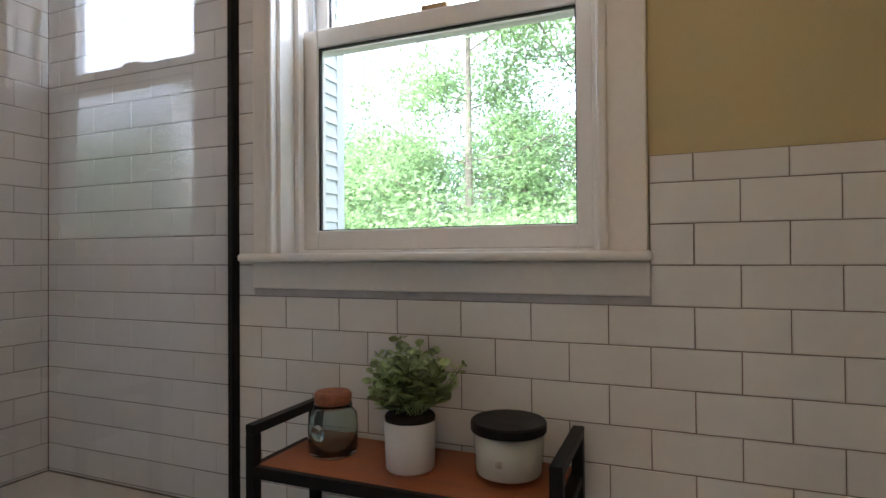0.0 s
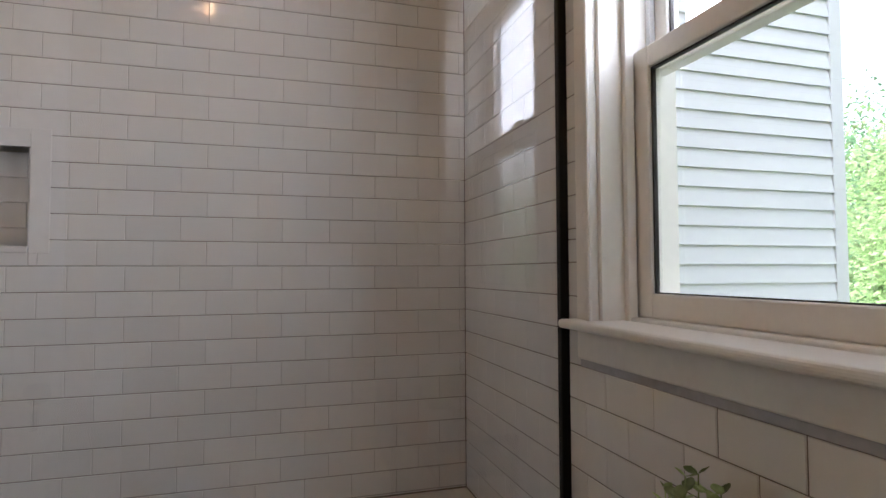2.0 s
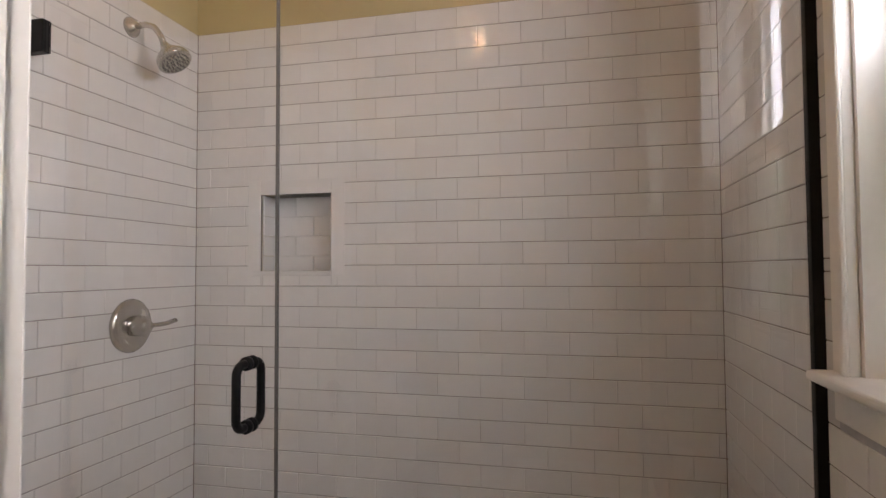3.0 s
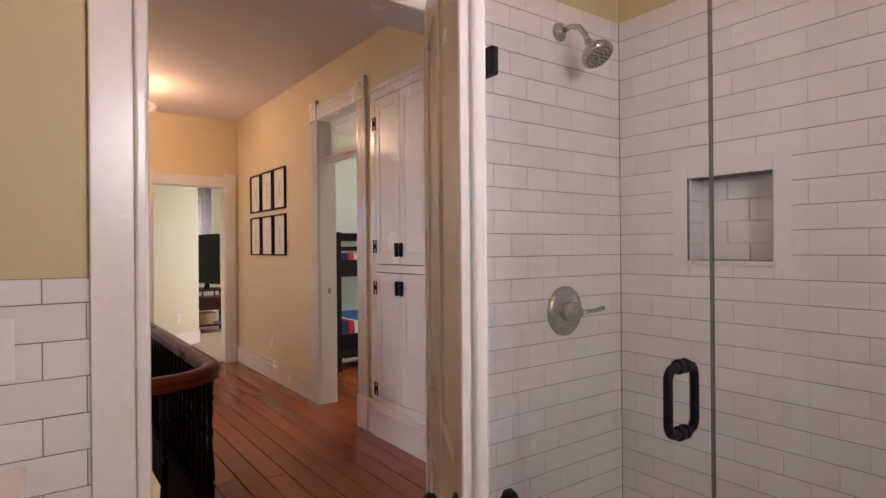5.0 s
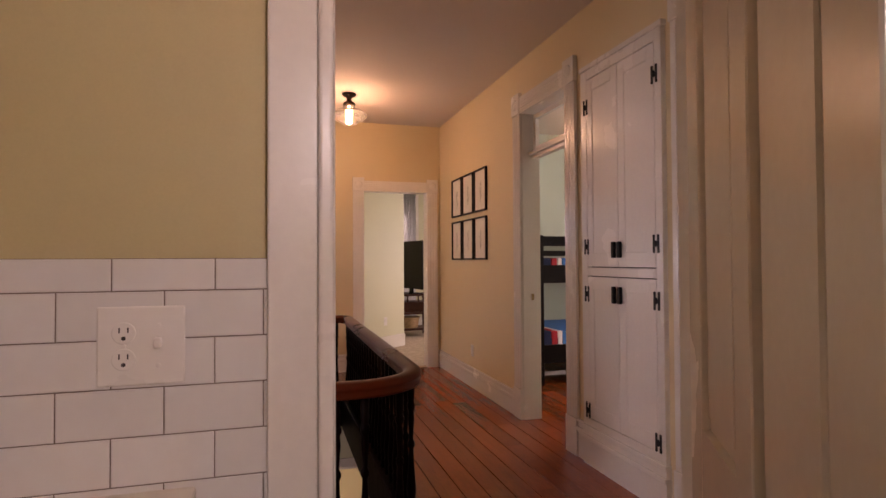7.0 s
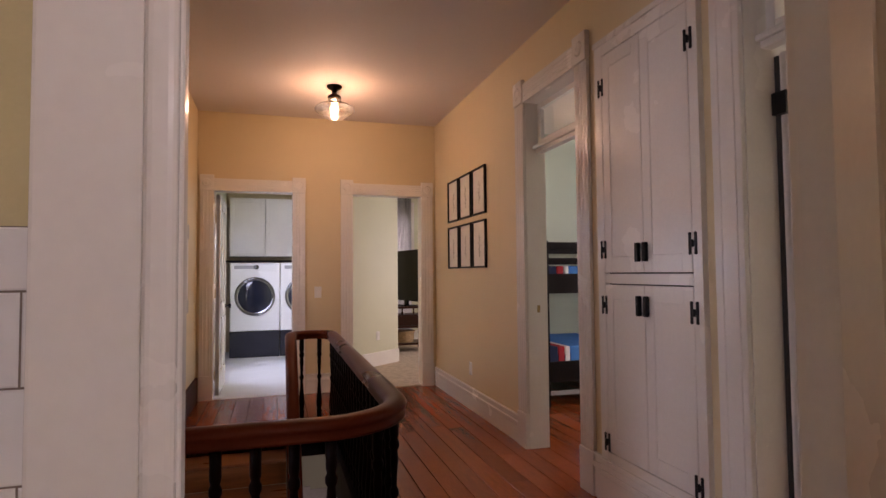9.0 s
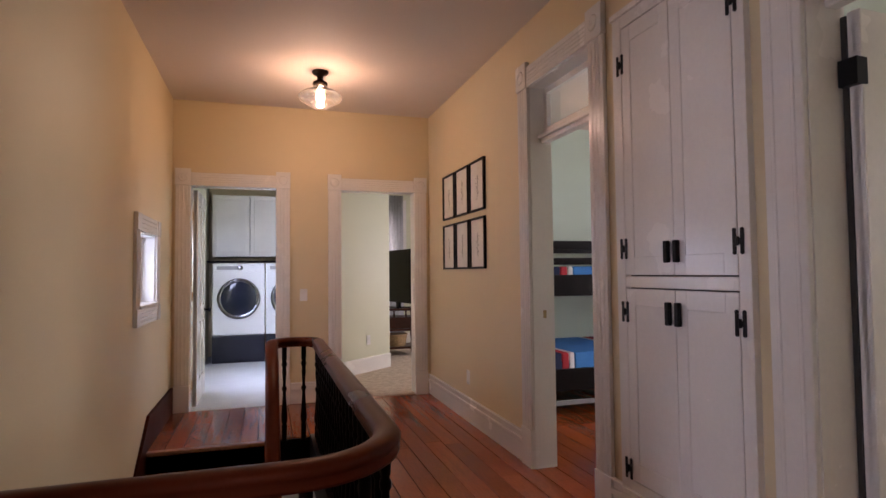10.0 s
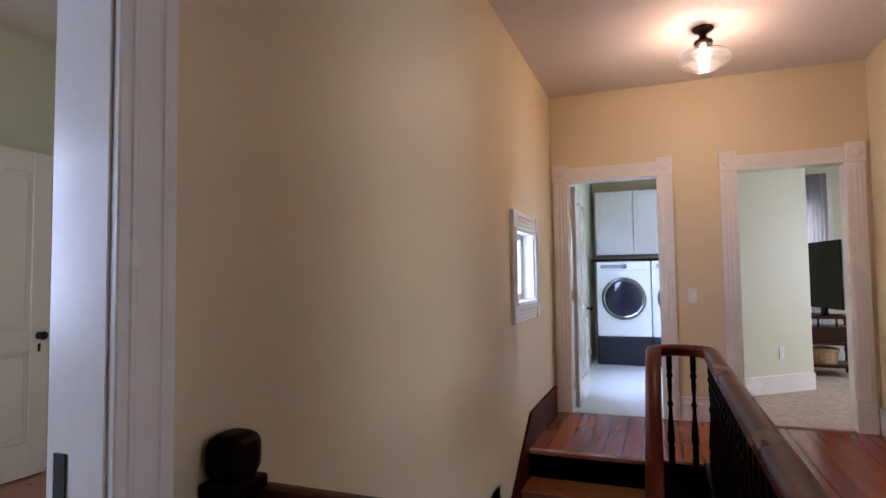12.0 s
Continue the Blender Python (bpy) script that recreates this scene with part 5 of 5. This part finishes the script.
# ---- den ----
def den():
    s = thing("tv_stand", pose(-1.98, -8.95, 0.012), "dark walnut spindle stand with two shelves", "stand")
    for z in (0.10, 0.36, 0.66):
        part("shelf", B(-0.30, 0.30, -0.22, 0.22, z, z + 0.035, bevel=0.008), WALNUT, s)
    part("drawer_front", B(-0.28, 0.28, 0.19, 0.212, 0.40, 0.56, bevel=0.004), WALNUT, s)
    part("drawer_case", B(-0.28, 0.28, -0.2, 0.19, 0.396, 0.565), WALNUT, s)
    leg = mesh_of("spindle_leg", lathe([(0.018, 0), (0.022, 0.05), (0.016, 0.1), (0.022, 0.12), (0.014, 0.2), (0.024, 0.27), (0.014, 0.36), (0.022, 0.40), (0.022, 0.57), (0.012, 0.59), (0.022, 0.62), (0.016, 0.67)], 12), WALNUT, True)
    for x in (-0.27, 0.27):
        for y in (-0.19, 0.19):
            ob = new("leg", leg)
            ob.parent, ob.location = s, (x, y, 0)
    for x in (-0.09, 0.09):
        part("spindle", lathe([(0.012, 0.565), (0.016, 0.60), (0.010, 0.62), (0.014, 0.66)], 10, at=(x, 0.19, 0)), WALNUT, s, smooth=True)
    b = thing("basket", pose(-1.95, -8.90, 0.147), "tan wicker basket on the lower shelf", "basket")
    part("body", lathe([(0.14, 0.0), (0.15, 0.04), (0.155, 0.10), (0.165, 0.16), (0.15, 0.16), (0.14, 0.02)], 20), WICKER, b)
    part("rim", lathe([(0.158, 0.15), (0.172, 0.155), (0.172, 0.175), (0.158, 0.178)], 20), WICKER, b)
    tv = thing("television", pose(-1.99, -8.98, 0.707) @ Matrix.Rotation(radians(-79), 4, "Z"), "flat black television turned towards the room", "television")
    part("screen", B(-0.50, 0.50, 0.0, 0.02, 0.08, 0.87, bevel=0.005), SCREEN, tv)
    part("back_shell", B(-0.498, 0.498, -0.065, 0.0, 0.085, 0.865, bevel=0.012), SILVER, tv, "grey plastic back and edge")
    part("foot", B(-0.2, 0.2, -0.12, 0.10, 0.0, 0.015, bevel=0.005), SCREEN, tv)
    part("neck", B(-0.05, 0.05, -0.04, 0.0, 0.015, 0.10), SCREEN, tv)
    c = thing("curtain", pose(-2.19, -9.98, 0.0), "sheer white curtain beside the den window", "curtain")
    bm = bmesh.new()
    n = 28
    rows = []
    for z in (0.014, 2.55):
        rows.append([bm.verts.new((-0.14 + 0.28 * k / n, 0.018 * math.sin(k * 1.3), z)) for k in range(n + 1)])
    for k in range(n):
        bm.faces.new((rows[0][k], rows[0][k + 1], rows[1][k + 1], rows[1][k]))
    e = bmesh.ops.solidify(bm, geom=bm.faces[:], thickness=0.003)
    part("panel", bm, WHITECLOTH, c, smooth=True)


den()


# ---- bunk room ----
def bunk_bed():
    t = thing("bunk_bed", pose(-2.36, -4.90, 0), "espresso brown wooden bunk bed with blue bedding", "bunk bed")
    L, W = 2.05, 1.05
    for x in (0, -L):
        for y in (0, -W):
            part("post", B(x - 0.035, x + 0.035, y - 0.035, y + 0.035, 0, 1.50, bevel=0.006), ESPRESSO, t)
    for z0, z1 in ((0.22, 0.40), (1.02, 1.20)):
        for y in (0, -W):
            part("side_rail", B(-L, 0, y - 0.018, y + 0.018, z0, z1, bevel=0.004), ESPRESSO, t)
        part("slat_base", B(-L, 0, -W, 0, z0 + 0.02, z0 + 0.05), ESPRESSO, t)
    for y in (0, -W):
        part("guard_rail", B(-L, -0.03, y - 0.014, y + 0.014, 1.42, 1.49, bevel=0.004), ESPRESSO, t)
        part("guard_rail", B(-L, -0.03, y - 0.014, y + 0.014, 1.30, 1.345, bevel=0.004), ESPRESSO, t)
    for x in (-0.55, -1.1, -1.65):
        part("guard_post", B(x - 0.02, x + 0.02, -0.014, 0.014, 1.2, 1.45), ESPRESSO, t)
    for z in (0.5, 0.75, 1.3):
        part("end_rail", B(-0.016, 0.016, -W, 0, z, z + 0.08, bevel=0.004), ESPRESSO, t)
    part("underbed_bar", B(-L, 0, -0.012, 0.012, 0.10, 0.135), SILVER, t)
    for z, nm in ((0.27, "mattress"), (1.07, "mattress")):
        m = thing(nm, pose(-2.36, -4.90, z), "mattress with a blue quilt, red and white stripes", "mattress", "bunk mattresses")
        h = 0.26 if z < 1 else 0.20
        part("pad", B(-L + 0.05, -0.05, -W + 0.04, -0.03, 0.0, h - 0.05, bevel=0.03, seg=3), NAVY, m)
        x = -0.045
        for w, mt in ((0.10, NAVY), (0.07, REDCLOTH), (0.055, WHITECLOTH), (0.62, BLUE), (0.05, WHITECLOTH), (0.07, REDCLOTH), (0.98, NAVY)):
            part("quilt_stripe", B(x - w, x - 0.001, -W + 0.035, -0.026, 0.06, h + 0.002, bevel=0.012), mt, m)
            x -= w


bunk_bed()


# ---- outside ----
def wing():
    t = thing("house_wing", Matrix.Identity(4), "white clapboard house wing beside the window", "house")
    x0, y1 = -2.25, 3.75
    part("wall", B(-5.2, x0 - 0.012, YW + 0.2, y1 - 0.01, -3.2, 3.6), SIDING, t)
    me = None
    ex = 0.106
    for k in range(46):
        z = -0.9 + ex * k
        if me is None:
            b = bmesh.new()
            v = [b.verts.new(c) for c in ((-0.012, YW + 0.2, 0), (0.018, YW + 0.2, 0), (0.000, YW + 0.2, ex + 0.006), (-0.012, YW + 0.2, ex + 0.006))]
            w = [b.verts.new((c.co.x, y1 - 0.085, c.co.z)) for c in v]
            for i in range(4):
                b.faces.new((v[i], v[(i + 1) % 4], w[(i + 1) % 4], w[i]))
            b.faces.new(v[::-1]), b.faces.new(w)
            bmesh.ops.recalc_face_normals(b, faces=b.faces)
            me = mesh_of("clapboard", b, SIDING)
        ob = new("clapboard", me)
        ob.parent, ob.location = t, (x0, 0, z)
    part("corner_board", B(x0 - 0.10, x0 + 0.018, y1 - 0.085, y1 + 0.01, -3.2, 3.6, bevel=0.003), SIDING, t)
    part("roof", B(-5.3, x0 + 0.25, YW + 0.2, y1 + 0.3, 3.6, 3.7), BARK, t)


wing()
# Glowing sheet added so the stair and laundry panes look bright.
solid("backdrop", B(0.95, 7.0, -9.72, -9.70, -3.0, 2.8), DAY_GLOW, "glowing sheet standing in for bright overcast distance beyond the stair window", "backdrop")
solid("ground", B(-300, 300, 1.5, 400, -3.4, -3.2), GRASS, "grass lawn reaching to the woods", "ground")
solid("ground_east", B(-300, 300, -300, 1.5, -3.5, -3.3), GRASS, "grass lawn round the house", "ground")


def tree(x, y, h, r, seed, leaf, count, size, label):
    rng = random.Random(seed)
    t = thing("tree", pose(x, y, -3.2), label, "tree", "trees behind the house")
    tr = bmesh.new()
    lathe([(0.15 * h / 10 * (1 - 0.85 * k / 6), h * 0.92 * k / 6) for k in range(7)], 8, bm=tr)
    ends = []
    for k in range(26):
        z = h * rng.uniform(0.25, 0.92)
        a = rng.uniform(0, 6.283)
        reach = r * (1.05 - 0.6 * abs(z / h - 0.5)) * rng.uniform(0.6, 1.0)
        p0 = Vector((0, 0, z))
        p1 = p0 + Vector((math.cos(a) * reach, math.sin(a) * reach, reach * rng.uniform(0.15, 0.6)))
        mid = p0.lerp(p1, 0.5) + Vector((0, 0, -0.08 * reach))
        sweep([p0, mid, p1], circle(0.016 * h / 10, 5), bm=tr, up=(0.1, 0.05, 1))
        ends.append((p0, mid, p1))
    part("trunk", tr, BARK, t)
    co, fc = [], []
    for p0, mid, p1 in ends:
        clumps = [mid.lerp(p1, rng.uniform(0.1, 1.15)) + Vector((rng.gauss(0, 0.18), rng.gauss(0, 0.18), rng.gauss(0, 0.16))) * r for _ in range(9)]
        for c in clumps:
            cr = r * rng.uniform(0.10, 0.22)
            for _ in range(count // (26 * 9)):
                o = c + Vector((rng.gauss(0, 1), rng.gauss(0, 1), rng.gauss(0, 0.7))) * cr
                u = Vector((rng.gauss(0, 1), rng.gauss(0, 1), rng.gauss(0, 0.6))).normalized()
                w = u.orthogonal().normalized()
                s = size * rng.uniform(0.6, 1.3)
                i = len(co)
                co += [o - u * s, o + w * s * 0.55, o + u * s, o - w * s * 0.55]
                fc.append((i, i + 1, i + 2, i + 3))
    me = bpy.data.meshes.new("crown")
    me.from_pydata(co, [], fc)
    me.materials.append(leaf)
    crown = new("crown", me)
    crown.parent = t
    tagged(crown, kind="stuff")


for k, (x, y, h, r, leaf, label) in enumerate((
        (-3.8, 11.0, 11.5, 1.9, TREELEAF, "tall bright green leafy tree behind the house"),
        (-1.5, 11.8, 11.0, 2.1, TREELEAF, "tall bright green leafy tree with gaps of sky"),
        (1.4, 12.0, 10.5, 2.4, TREELEAF, "broad bright green leafy tree"),
        (-6.6, 12.5, 7.4, 2.0, TREELEAF, "low bright green tree beyond the house wing"),
        (-9.5, 14.5, 8.6, 2.8, TREELEAF_D, "darker green leafy tree beyond the house wing"),
        (-14.0, 17.0, 9.0, 3.3, TREELEAF_D, "darker green leafy tree at the edge of the wood"),
        (5.5, 14.0, 10.5, 3.2, TREELEAF_D, "dark green leafy tree"),
        (-4.9, 16.0, 8.0, 3.0, TREELEAF_D, "dark green tree in the wood behind"),
        (-0.4, 17.0, 8.5, 3.2, TREELEAF_D, "dark green tree in the wood behind"),
        (-2.8, 8.8, 4.7, 1.7, TREELEAF, "low bright green shrub-like tree"),
        (-5.0, 9.6, 4.5, 1.6, TREELEAF, "low bright green shrub-like tree"),
        (0.2, 9.0, 4.8, 1.8, TREELEAF, "low bright green young tree"),
        (11.2, 13.0, 10.6, 3.0, TREELEAF_D, "dark green leafy tree across the lawn"),
        (15.5, 12.5, 8.2, 3.0, TREELEAF_D, "dark green leafy tree across the lawn"),
        (20.0, 13.5, 9.2, 3.6, TREELEAF_D, "broad dark green tree across the lawn"),
        (20.0, 8.5, 8.0, 3.2, TREELEAF_D, "dark green leafy tree across the lawn"))):
    tree(x, y, h, r, 20 + k, leaf, 30000, 0.050, label)

# ---- boards and tiles ----
def boards(floor, x0, x1, y0, y1, seed, width=0.132):
    rng = random.Random(seed)
    n = max(1, round((x1 - x0) / width))
    w = (x1 - x0) / n
    cache = {}
    for k in range(n):
        y = y0
        while y < y1 - 0.01:
            ln = rng.choice((1.2, 1.6, 2.0, 2.4, 2.8))
            if y == y0:
                ln *= rng.choice((0.4, 0.7, 1.0))
            if y + ln > y1 - 0.4:
                ln = y1 - y
            key = round(ln, 3)
            if key not in cache:
                cache[key] = mesh_of("board", B(-w / 2 + 0.0026, w / 2 - 0.0026, 0.0008, ln - 0.0008, -0.014, 0.0, bevel=0.0015, seg=1), FLOOR)
            ob = new("board", cache[key])
            ob.parent = floor
            ob.location = (x0 + (k + 0.5) * w, y, rng.uniform(0, 0.0012))
            y += ln


boards(hall_floor, XR, -0.415, YF, YH - 0.01, 1)
boards(box_lo, -0.415, XL, YF, -5.05, 2)
boards(box_hi, -0.415, XL, -2.13, YH - 0.01, 3)
boards(bunk_floor, -4.8, XR, -6.05, -2.95, 5)
tile_walls()
